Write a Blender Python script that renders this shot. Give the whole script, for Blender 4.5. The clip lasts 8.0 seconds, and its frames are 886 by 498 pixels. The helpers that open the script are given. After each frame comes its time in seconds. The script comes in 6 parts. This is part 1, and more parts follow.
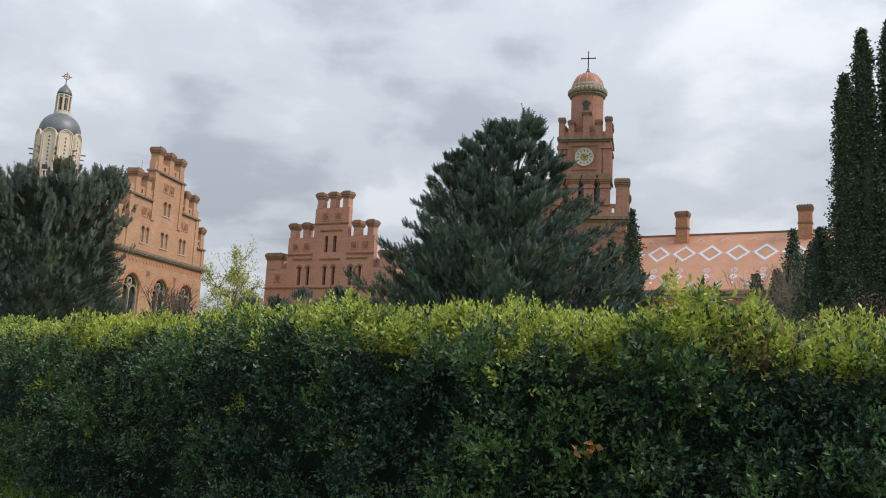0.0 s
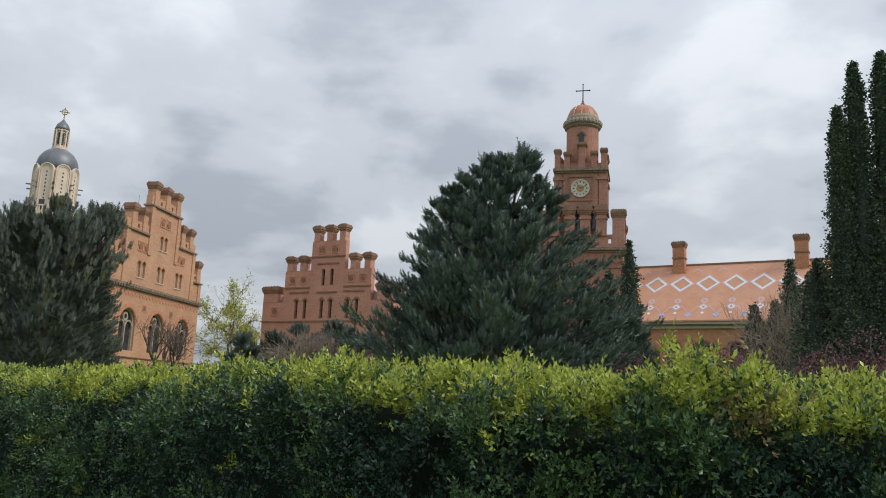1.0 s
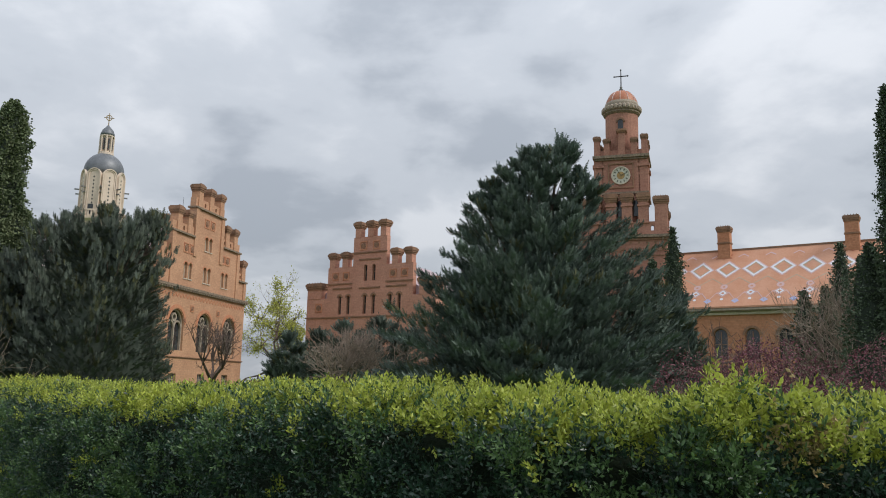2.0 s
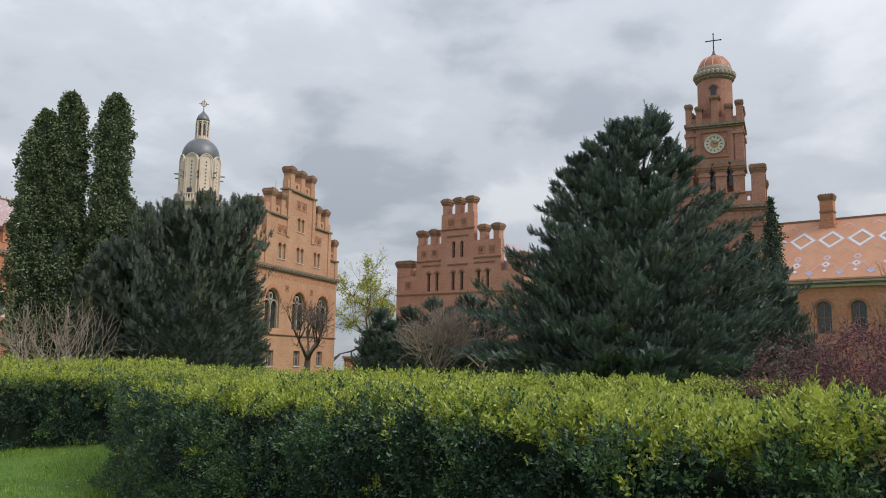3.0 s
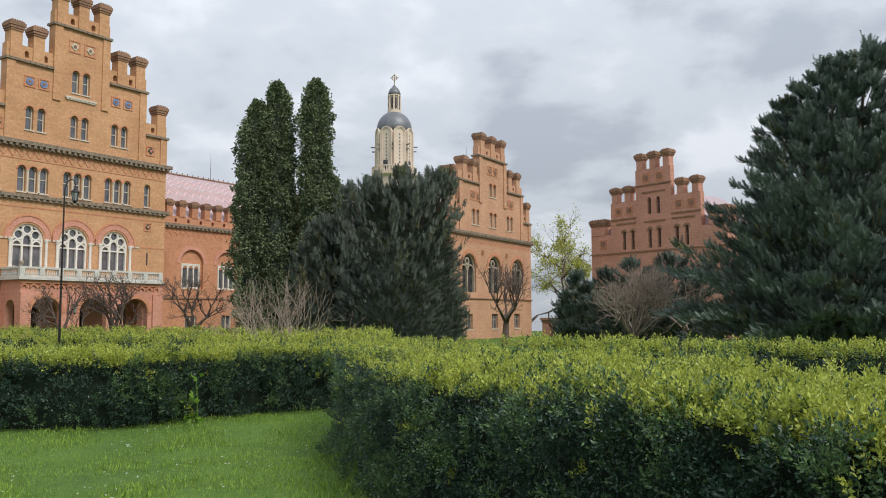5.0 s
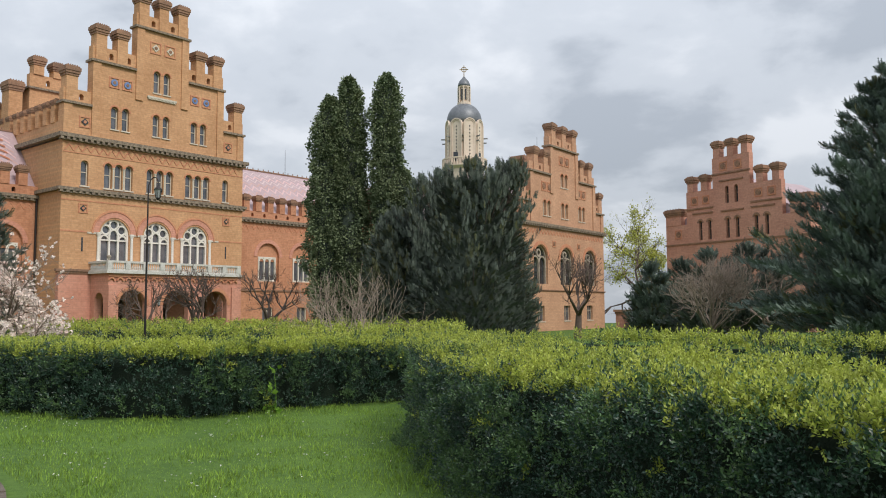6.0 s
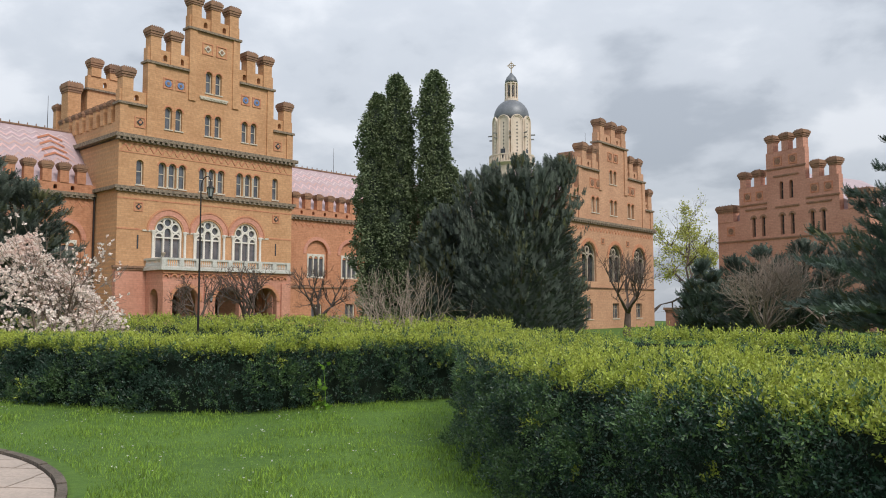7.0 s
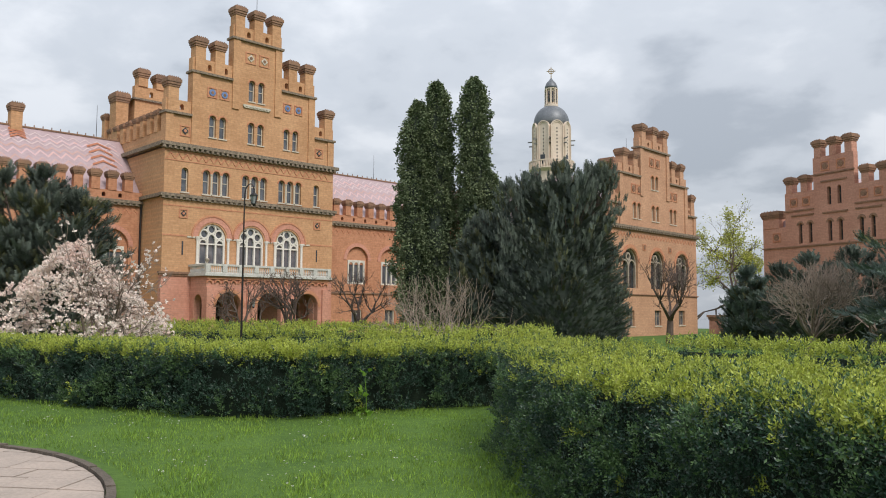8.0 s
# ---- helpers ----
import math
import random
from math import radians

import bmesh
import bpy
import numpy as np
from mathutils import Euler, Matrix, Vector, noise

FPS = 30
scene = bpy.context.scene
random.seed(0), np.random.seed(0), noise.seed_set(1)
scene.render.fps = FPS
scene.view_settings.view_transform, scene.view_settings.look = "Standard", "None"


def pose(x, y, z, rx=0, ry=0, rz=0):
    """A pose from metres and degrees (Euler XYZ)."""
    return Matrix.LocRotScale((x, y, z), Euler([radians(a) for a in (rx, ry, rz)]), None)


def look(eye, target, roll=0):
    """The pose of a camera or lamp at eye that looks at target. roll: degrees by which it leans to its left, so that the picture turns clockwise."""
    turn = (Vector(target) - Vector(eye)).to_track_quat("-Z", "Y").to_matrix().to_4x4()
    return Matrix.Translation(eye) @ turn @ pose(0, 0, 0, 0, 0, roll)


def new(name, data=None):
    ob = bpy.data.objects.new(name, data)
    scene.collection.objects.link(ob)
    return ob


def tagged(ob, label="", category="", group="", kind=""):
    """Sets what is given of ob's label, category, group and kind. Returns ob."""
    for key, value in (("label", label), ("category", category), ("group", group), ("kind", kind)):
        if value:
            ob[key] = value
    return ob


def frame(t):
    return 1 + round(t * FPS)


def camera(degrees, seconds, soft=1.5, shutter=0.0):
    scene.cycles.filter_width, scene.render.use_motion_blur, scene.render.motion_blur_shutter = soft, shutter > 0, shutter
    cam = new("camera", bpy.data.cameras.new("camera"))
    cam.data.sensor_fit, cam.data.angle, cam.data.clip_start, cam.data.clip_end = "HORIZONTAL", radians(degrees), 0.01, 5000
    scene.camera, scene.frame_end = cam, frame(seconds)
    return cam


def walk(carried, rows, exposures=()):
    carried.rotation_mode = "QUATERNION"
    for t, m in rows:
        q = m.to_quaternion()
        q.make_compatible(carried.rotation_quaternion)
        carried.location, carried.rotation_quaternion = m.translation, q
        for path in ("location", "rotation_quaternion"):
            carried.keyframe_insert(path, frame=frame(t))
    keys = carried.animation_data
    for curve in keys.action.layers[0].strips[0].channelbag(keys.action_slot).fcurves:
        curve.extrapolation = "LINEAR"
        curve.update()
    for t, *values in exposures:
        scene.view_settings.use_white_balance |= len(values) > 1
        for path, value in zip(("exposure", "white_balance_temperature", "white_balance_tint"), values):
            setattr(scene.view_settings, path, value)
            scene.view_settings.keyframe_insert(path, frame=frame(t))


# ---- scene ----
cam = camera(58.7, 8.0, soft=1.0)
ROWS = [
    (0.0, 0.0, 0.0, 1.15, 98.394, -2.925, -2.911),
    (0.5, 0.007, 0.013, 1.227, 99.708, -2.746, -3.118),
    (1.0, 0.010, 0.032, 1.320, 100.62, -2.436, -3.028),
    (2.5, 0.027, -0.048, 1.653, 98.952, -0.946, 3.158),
    (3.0, 0.023, -0.089, 1.754, 97.824, -1.076, 6.682),
    (3.5, 0.025, -0.118, 1.824, 96.754, -1.096, 10.402),
    (4.0, 0.032, -0.146, 1.884, 95.78, -0.697, 14.102),
    (4.5, 0.036, -0.173, 1.931, 95.203, -0.124, 17.646),
    (6.0, 0.019, -0.218, 2.009, 94.216, 0.229, 26.033),
    (6.5, 0.010, -0.218, 2.018, 94.016, 0.123, 27.883),
    (7.0, -0.002, -0.220, 2.033, 93.994, -0.015, 29.438),
    (7.5, -0.005, -0.246, 2.045, 94.144, -0.12, 30.925),
    (8.0, -0.025, -0.245, 2.057, 94.428, -0.259, 32.282),
]
walk(cam, [(t, pose(x, y, z, rx, ry, rz)) for t, x, y, z, rx, ry, rz in ROWS],
     exposures=[(0.0, 0.30), (0.5, 0.25), (1.0, 0.20), (2.5, 0.17), (4.5, 0.38), (8.0, 0.35)])

# ---- daylight: a bright overcast sky with a weak, wide sun ----
SUN_AZ, SUN_EL = radians(112), radians(46)
world = bpy.data.worlds.new("overcast_sky")
scene.world = world
world.use_nodes = True
wn = world.node_tree.nodes
wl = world.node_tree.links
wn.clear()


def wnode(kind, **props):
    n = wn.new(kind)
    for k, v in props.items():
        if k == "blend_type":
            n.blend_type = v
        elif k == "operation":
            n.operation = v
        elif k == "data_type":
            n.data_type = v
    return n


tc = wnode("ShaderNodeTexCoord")
sep = wnode("ShaderNodeSeparateXYZ")
wl.new(tc.outputs["Generated"], sep.inputs[0])
up = wnode("ShaderNodeMath", operation="MAXIMUM")
wl.new(sep.outputs["Z"], up.inputs[0])
up.inputs[1].default_value = 0.0
lift = wnode("ShaderNodeMath", operation="ADD")
wl.new(up.outputs[0], lift.inputs[0])
lift.inputs[1].default_value = 0.30
inv = wnode("ShaderNodeVectorMath", operation="DIVIDE")
comb = wnode("ShaderNodeCombineXYZ")
for k in range(3):
    wl.new(lift.outputs[0], comb.inputs[k])
wl.new(tc.outputs["Generated"], inv.inputs[0])
wl.new(comb.outputs[0], inv.inputs[1])
flat = wnode("ShaderNodeVectorMath", operation="MULTIPLY")
wl.new(inv.outputs[0], flat.inputs[0])
flat.inputs[1].default_value = (1.0, 1.0, 0.45)
big = wnode("ShaderNodeTexNoise")
big.inputs["Scale"].default_value = 2.5
big.inputs["Detail"].default_value = 7.0
big.inputs["Roughness"].default_value = 0.52
big.inputs["Distortion"].default_value = 0.12
wl.new(flat.outputs[0], big.inputs["Vector"])
ramp = wnode("ShaderNodeValToRGB")
ramp.color_ramp.interpolation = "EASE"
e = ramp.color_ramp.elements
e[0].position, e[0].color = 0.36, (0.41, 0.45, 0.51, 1)
e[1].position, e[1].color = 0.66, (0.73, 0.76, 0.81, 1)
m = e.new(0.50)
m.color = (0.56, 0.60, 0.66, 1)
wl.new(big.outputs["Fac"], ramp.inputs["Fac"])
sky = wnode("ShaderNodeTexSky")
sky.sky_type = "NISHITA"
sky.sun_disc = False
sky.sun_elevation = SUN_EL
sky.sun_rotation = SUN_AZ
sky.air_density, sky.dust_density, sky.ozone_density = 1.0, 3.0, 1.0
bg_sky = wnode("ShaderNodeBackground")
bg_sky.inputs["Strength"].default_value = 0.08
wl.new(sky.outputs[0], bg_sky.inputs["Color"])
bg_cloud = wnode("ShaderNodeBackground")
bg_cloud.inputs["Strength"].default_value = 0.89
# an overcast sky grows brighter towards the zenith
zen = wnode("ShaderNodeMath", operation="MULTIPLY_ADD")
wl.new(up.outputs[0], zen.inputs[0])
zen.inputs[1].default_value, zen.inputs[2].default_value = 1.1, 0.78
glow = wnode("ShaderNodeVectorMath", operation="SCALE")
wl.new(ramp.outputs["Color"], glow.inputs[0])
wl.new(zen.outputs[0], glow.inputs["Scale"])
wl.new(glow.outputs[0], bg_cloud.inputs["Color"])
mix = wnode("ShaderNodeMixShader")
mix.inputs[0].default_value = 0.90
wl.new(bg_sky.outputs[0], mix.inputs[1])
wl.new(bg_cloud.outputs[0], mix.inputs[2])
wout = wnode("ShaderNodeOutputWorld")
wl.new(mix.outputs[0], wout.inputs[0])

sun = new("sun", bpy.data.lights.new("sun", "SUN"))
sun.data.energy = 1.7
sun.data.angle = radians(18)
sun.data.color = (1.0, 0.95, 0.87)
sun.matrix_world = look((0, 0, 60), (-60 * math.sin(SUN_AZ) / math.tan(SUN_EL),
                                     -60 * math.cos(SUN_AZ) / math.tan(SUN_EL), 0))

# ---- materials ----
def material(name, col, rough=0.8, spec=0.3, metal=0.0, var=None, scale=2.0, fine=40.0, amount=0.5, bump=0.0,
             bump_scale=60.0, island=0.0, courses=0.0, translucent=0.0, coat=0.0):
    """col to var over two scales of noise, with relief; island: brightness spread between loose pieces."""
    m = bpy.data.materials.new(name)
    m.use_nodes = True
    nt = m.node_tree
    nd, ln = nt.nodes, nt.links
    p = nd["Principled BSDF"]
    p.inputs["Roughness"].default_value = rough
    p.inputs["Specular IOR Level"].default_value = spec
    p.inputs["Metallic"].default_value = metal
    p.inputs["Coat Weight"].default_value = coat
    t = nd.new("ShaderNodeTexCoord")
    n1 = nd.new("ShaderNodeTexNoise")
    n1.inputs["Scale"].default_value = scale
    n1.inputs["Detail"].default_value = 5
    n2 = nd.new("ShaderNodeTexNoise")
    n2.inputs["Scale"].default_value = fine
    n2.inputs["Detail"].default_value = 3
    ln.new(t.outputs["Object"], n1.inputs["Vector"])
    ln.new(t.outputs["Object"], n2.inputs["Vector"])
    add = nd.new("ShaderNodeMath")
    add.operation = "ADD"
    ln.new(n1.outputs["Fac"], add.inputs[0])
    ln.new(n2.outputs["Fac"], add.inputs[1])
    mr = nd.new("ShaderNodeMapRange")
    mr.inputs["From Min"].default_value, mr.inputs["From Max"].default_value = 0.75, 1.25
    mr.inputs["To Max"].default_value = amount * 2
    ln.new(add.outputs[0], mr.inputs["Value"])
    mx = nd.new("ShaderNodeMix")
    mx.data_type = "RGBA"
    mx.inputs["A"].default_value = (*col, 1)
    mx.inputs["B"].default_value = (*(var or [c * 0.6 for c in col]), 1)
    ln.new(mr.outputs[0], mx.inputs["Factor"])
    out = mx.outputs["Result"]
    if courses:
        w = nd.new("ShaderNodeTexBrick")
        w.inputs["Scale"].default_value = 1.0
        w.inputs["Brick Width"].default_value, w.inputs["Row Height"].default_value = 0.52, 0.155
        w.inputs["Mortar Size"].default_value = 0.018
        w.inputs["Color1"].default_value = (1.08, 1.06, 1.04, 1)
        w.inputs["Color2"].default_value = (0.86, 0.82, 0.80, 1)
        w.inputs["Mortar"].default_value = (0.80, 0.84, 0.88, 1)
        mp = nd.new("ShaderNodeMapping")
        mp.inputs["Rotation"].default_value = (radians(-90), 0, 0)
        ln.new(t.outputs["Object"], mp.inputs["Vector"])
        ln.new(mp.outputs[0], w.inputs["Vector"])
        mu = nd.new("ShaderNodeMix")
        mu.data_type, mu.blend_type = "RGBA", "MULTIPLY"
        mu.inputs["Factor"].default_value = courses
        ln.new(out, mu.inputs["A"])
        ln.new(w.outputs["Color"], mu.inputs["B"])
        out = mu.outputs["Result"]
    if island:
        g = nd.new("ShaderNodeNewGeometry")
        hv = nd.new("ShaderNodeHueSaturation")
        r1 = nd.new("ShaderNodeMapRange")
        r1.inputs["To Min"].default_value, r1.inputs["To Max"].default_value = 1 - island, 1 + island
        ln.new(g.outputs["Random Per Island"], r1.inputs["Value"])
        ln.new(r1.outputs[0], hv.inputs["Value"])
        ln.new(out, hv.inputs["Color"])
        out = hv.outputs["Color"]
    ln.new(out, p.inputs["Base Color"])
    if bump:
        b = nd.new("ShaderNodeBump")
        b.inputs["Strength"].default_value = bump
        b.inputs["Distance"].default_value = 0.02
        n3 = nd.new("ShaderNodeTexNoise")
        n3.inputs["Scale"].default_value = bump_scale
        ln.new(t.outputs["Object"], n3.inputs["Vector"])
        ln.new(n3.outputs["Fac"], b.inputs["Height"])
        ln.new(b.outputs[0], p.inputs["Normal"])
    if translucent:
        tr = nd.new("ShaderNodeBsdfTranslucent")
        ln.new(out, tr.inputs["Color"])
        ms = nd.new("ShaderNodeMixShader")
        ms.inputs[0].default_value = translucent
        ln.new(p.outputs[0], ms.inputs[1])
        ln.new(tr.outputs[0], ms.inputs[2])
        ln.new(ms.outputs[0], nd["Material Output"].inputs["Surface"])
    return m


BRICK_Y = material("brick_yellow", (0.64, 0.375, 0.21), 0.9, 0.2, var=(0.48, 0.265, 0.14), scale=0.35, fine=5, courses=0.6, bump=0.3, bump_scale=14)
BRICK_V = material("brick_pavilion_tan", (0.61, 0.365, 0.235), 0.9, 0.2, var=(0.46, 0.26, 0.165), scale=0.35, fine=5, courses=0.6, bump=0.3, bump_scale=14)
BRICK_R = material("brick_red", (0.61, 0.305, 0.185), 0.9, 0.2, var=(0.46, 0.215, 0.125), scale=0.4, fine=5, courses=0.6, bump=0.3, bump_scale=14)
BRICK_P = material("brick_rose", (0.66, 0.335, 0.25), 0.9, 0.2, var=(0.52, 0.245, 0.175), scale=0.4, fine=5, courses=0.5, bump=0.3, bump_scale=14)
BRICK_D = material("brick_tower", (0.48, 0.255, 0.19), 0.9, 0.2, var=(0.33, 0.165, 0.125), scale=0.4, fine=5, courses=0.6, bump=0.3, bump_scale=14)
BRICK_S = material("brick_pale_orange", (0.61, 0.335, 0.25), 0.9, 0.2, var=(0.47, 0.24, 0.175), scale=0.4, fine=5, courses=0.6, bump=0.3, bump_scale=14)
TILE_PALE = material("roof_tile_pale_pink", (0.60, 0.48, 0.48), 0.4, 0.5, var=(0.52, 0.38, 0.37), scale=2, fine=9)
STONE_W = material("weathered_window_stone", (0.44, 0.38, 0.31), 0.9, 0.2, var=(0.30, 0.25, 0.20), scale=2, fine=12)
TERRA = material("terracotta_band", (0.50, 0.20, 0.125), 0.85, 0.2, var=(0.58, 0.30, 0.17), scale=3, fine=9)
CORNICE = material("weathered_cornice_stone", (0.13, 0.105, 0.085), 0.9, 0.2, var=(0.34, 0.27, 0.20), scale=5, fine=16)
CAP = material("pinnacle_cap_brick", (0.36, 0.21, 0.135), 0.9, 0.2, var=(0.20, 0.125, 0.09), scale=1.2, fine=9)
STONE = material("pale_window_stone", (0.66, 0.60, 0.50), 0.85, 0.3, var=(0.50, 0.45, 0.37), scale=2, fine=15)
TRACERY = material("white_tracery_stone", (0.78, 0.75, 0.69), 0.8, 0.3, var=(0.66, 0.62, 0.55), scale=2, fine=15)
MARBLE = material("white_balcony_stone", (0.66, 0.64, 0.60), 0.75, 0.3, var=(0.46, 0.45, 0.42), scale=2.5, fine=14)
CREAM = material("cream_tower_render", (0.74, 0.62, 0.52), 0.85, 0.25, var=(0.64, 0.53, 0.43), scale=0.6, fine=6)
GREYDOME = material("grey_sheet_dome", (0.13, 0.14, 0.155), 0.5, 0.5, metal=0.3, var=(0.19, 0.20, 0.22), scale=1, fine=6)
GLASS = material("window_glass", (0.05, 0.06, 0.075), 0.06, 0.9, var=(0.13, 0.14, 0.16), scale=0.8, fine=2, coat=0.6)
DARKGLASS = material("dark_window_glass", (0.025, 0.03, 0.036), 0.08, 0.7, var=(0.05, 0.055, 0.06), scale=0.8, fine=2)
IRON = material("dark_iron", (0.025, 0.025, 0.027), 0.5, 0.5, metal=0.6, var=(0.05, 0.04, 0.035), scale=4)
BLUE = material("blue_ceramic", (0.10, 0.17, 0.38), 0.3, 0.5, var=(0.20, 0.28, 0.48), scale=5)
DOORWOOD = material("dark_door_wood", (0.055, 0.03, 0.018), 0.6, 0.3, var=(0.03, 0.018, 0.012), scale=3, fine=20)
TILE_PINK = material("glazed_roof_tile_pink", (0.45, 0.34, 0.36), 0.42, 0.5, var=(0.38, 0.27, 0.28), scale=1.0, fine=7, bump=0.3, bump_scale=9)
TILE_SALMON = material("roof_tile_salmon", (0.52, 0.34, 0.31), 0.45, 0.5, var=(0.47, 0.29, 0.25), scale=1.0, fine=7)
TILE_ORANGE = material("roof_tile_orange", (0.60, 0.32, 0.21), 0.6, 0.4, var=(0.53, 0.25, 0.145), scale=0.8, fine=7, bump=0.3, bump_scale=9)
TILE_WHITE = material("roof_tile_white", (0.76, 0.76, 0.78), 0.35, 0.5, var=(0.62, 0.60, 0.68), scale=2, fine=9)
TILE_LILAC = material("roof_tile_lilac", (0.56, 0.42, 0.46), 0.4, 0.5, var=(0.62, 0.36, 0.30), scale=2, fine=9)
TILE_BLUE = material("roof_tile_blue", (0.34, 0.38, 0.62), 0.4, 0.5, var=(0.44, 0.46, 0.62), scale=2, fine=9)
TILE_GREEN = material("roof_tile_greenish", (0.36, 0.36, 0.27), 0.4, 0.5, var=(0.42, 0.34, 0.24), scale=2, fine=9)
TILE_RED = material("roof_tile_rust", (0.38, 0.125, 0.065), 0.5, 0.4, var=(0.46, 0.19, 0.10), scale=2, fine=9)
LEAD = material("grey_gutter_metal", (0.24, 0.24, 0.23), 0.7, 0.3, metal=0.0, var=(0.14, 0.14, 0.14), scale=3)
DIAL = material("clock_dial", (0.62, 0.62, 0.52), 0.5, 0.4, var=(0.52, 0.52, 0.42), scale=2)
DIALMARK = material("clock_marks", (0.07, 0.09, 0.07), 0.5, 0.4)
BRASS = material("aged_brass", (0.45, 0.30, 0.12), 0.4, 0.5, metal=0.6)
BARK = material("dark_bark", (0.17, 0.125, 0.105), 0.95, 0.2, var=(0.10, 0.075, 0.065), scale=4, fine=30, bump=0.6)
BARK_GREY = material("grey_twig_bark", (0.26, 0.205, 0.165), 0.95, 0.2, var=(0.17, 0.13, 0.105), scale=3, fine=30)
BARK_PALE = material("pale_twig_bark", (0.38, 0.31, 0.255), 0.95, 0.2, var=(0.27, 0.21, 0.17), scale=3, fine=30)
# mature leaves; the blue-green dark of shaded hollows is mixed into this colour
LEAF_DARK = material("hedge_leaf_mature_shaded", (0.040, 0.084, 0.054), 0.36, 0.6, var=(0.026, 0.058, 0.040), scale=1.6, fine=14, island=0.45, translucent=0.18)
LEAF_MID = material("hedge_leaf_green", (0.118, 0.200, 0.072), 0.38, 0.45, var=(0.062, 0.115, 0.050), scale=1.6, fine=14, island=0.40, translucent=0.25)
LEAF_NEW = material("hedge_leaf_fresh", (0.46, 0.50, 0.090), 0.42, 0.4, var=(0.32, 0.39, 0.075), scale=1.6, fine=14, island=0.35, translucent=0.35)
LEAF_TAN = material("hedge_leaf_bleached", (0.36, 0.27, 0.13), 0.6, 0.3, var=(0.24, 0.20, 0.08), scale=3, fine=14, island=0.3, translucent=0.2)
LEAF_RUST = material("withered_leaf", (0.50, 0.24, 0.06), 0.6, 0.3, var=(0.60, 0.36, 0.14), scale=9, island=0.3, translucent=0.3)
WEEDLEAF = material("weed_leaf", (0.22, 0.40, 0.045), 0.5, 0.3, var=(0.16, 0.30, 0.04), scale=6, island=0.25, translucent=0.35)
# fill inside the hedges; shade is put into its colour
HEDGE_IN = material("hedge_inner_dark", (0.012, 0.020, 0.014), 0.95, 0.1, var=(0.016, 0.024, 0.015), scale=6, fine=40, bump=0.8, bump_scale=30)
YEW = material("yew_needles", (0.128, 0.150, 0.120), 0.75, 0.2, var=(0.088, 0.110, 0.096), scale=0.5, fine=5, island=0.3)
YEW_TIP = material("yew_light_sprays", (0.125, 0.125, 0.060), 0.7, 0.25, var=(0.090, 0.100, 0.052), scale=0.5, fine=5, island=0.3)
# filler inside evergreen crowns, coloured dark as their inner shade
YEW_IN = material("conifer_inside_shaded", (0.044, 0.058, 0.046), 0.95, 0.1, var=(0.060, 0.072, 0.058), scale=2, fine=12, bump=0.9, bump_scale=8)
CEDAR = material("fir_needles", (0.145, 0.188, 0.152), 0.75, 0.2, var=(0.100, 0.136, 0.118), scale=0.4, fine=5, island=0.3)
IVY = material("ivy_leaves", (0.205, 0.240, 0.130), 0.8, 0.15, var=(0.110, 0.150, 0.084), scale=0.8, fine=6, island=0.14)
THUJA = material("thuja_scales", (0.125, 0.160, 0.105), 0.8, 0.25, var=(0.075, 0.105, 0.068), scale=0.7, fine=6, island=0.25)
SPRING = material("young_tree_leaves", (0.46, 0.45, 0.10), 0.6, 0.3, var=(0.34, 0.36, 0.07), scale=0.5, fine=5, island=0.3, translucent=0.4)
BLOSSOM = material("magnolia_petals", (0.86, 0.79, 0.72), 0.6, 0.2, var=(0.80, 0.62, 0.56), scale=1.2, fine=9, island=0.14, translucent=0.2)
PURPLE = material("purple_shrub_leaves", (0.165, 0.060, 0.080), 0.7, 0.2, var=(0.22, 0.105, 0.120), scale=1.2, fine=8, island=0.45, translucent=0.2)
GRASS = material("lawn_soil_and_grass", (0.100, 0.175, 0.032), 0.9, 0.2, var=(0.060, 0.115, 0.024), scale=0.55, fine=9, bump=0.8, bump_scale=50)
BLADE = material("grass_blades", (0.25, 0.37, 0.058), 0.6, 0.3, var=(0.15, 0.25, 0.042), scale=0.5, fine=5, island=0.5, translucent=0.3)
DAISY = material("daisy_petals", (0.72, 0.74, 0.66), 0.6, 0.3)
PAVE = material("grey_pink_flagstone", (0.44, 0.355, 0.30), 0.85, 0.3, var=(0.33, 0.275, 0.235), scale=1.6, fine=20, bump=0.5, bump_scale=40)
MORTAR = material("path_joint_sand", (0.13, 0.11, 0.09), 0.95, 0.2, var=(0.09, 0.08, 0.065), scale=4, fine=40, bump=0.6)
KERB = material("old_kerb_stone", (0.16, 0.13, 0.105), 0.9, 0.25, var=(0.09, 0.075, 0.06), scale=3, fine=25, bump=0.6)
LAMPGLASS = material("lantern_glass", (0.35, 0.37, 0.38), 0.15, 0.6)


# ---- building helpers ----
GZ = -0.35  # the lawn

def box(bm, x0, x1, y0, y1, z0, z1):
    v = [bm.verts.new(c) for c in ((x0, y0, z0), (x1, y0, z0), (x1, y1, z0), (x0, y1, z0), (x0, y0, z1), (x1, y0, z1), (x1, y1, z1), (x0, y1, z1))]
    for f in ((3, 2, 1, 0), (4, 5, 6, 7), (0, 1, 5, 4), (1, 2, 6, 5), (2, 3, 7, 6), (3, 0, 4, 7)):
        bm.faces.new([v[i] for i in f])


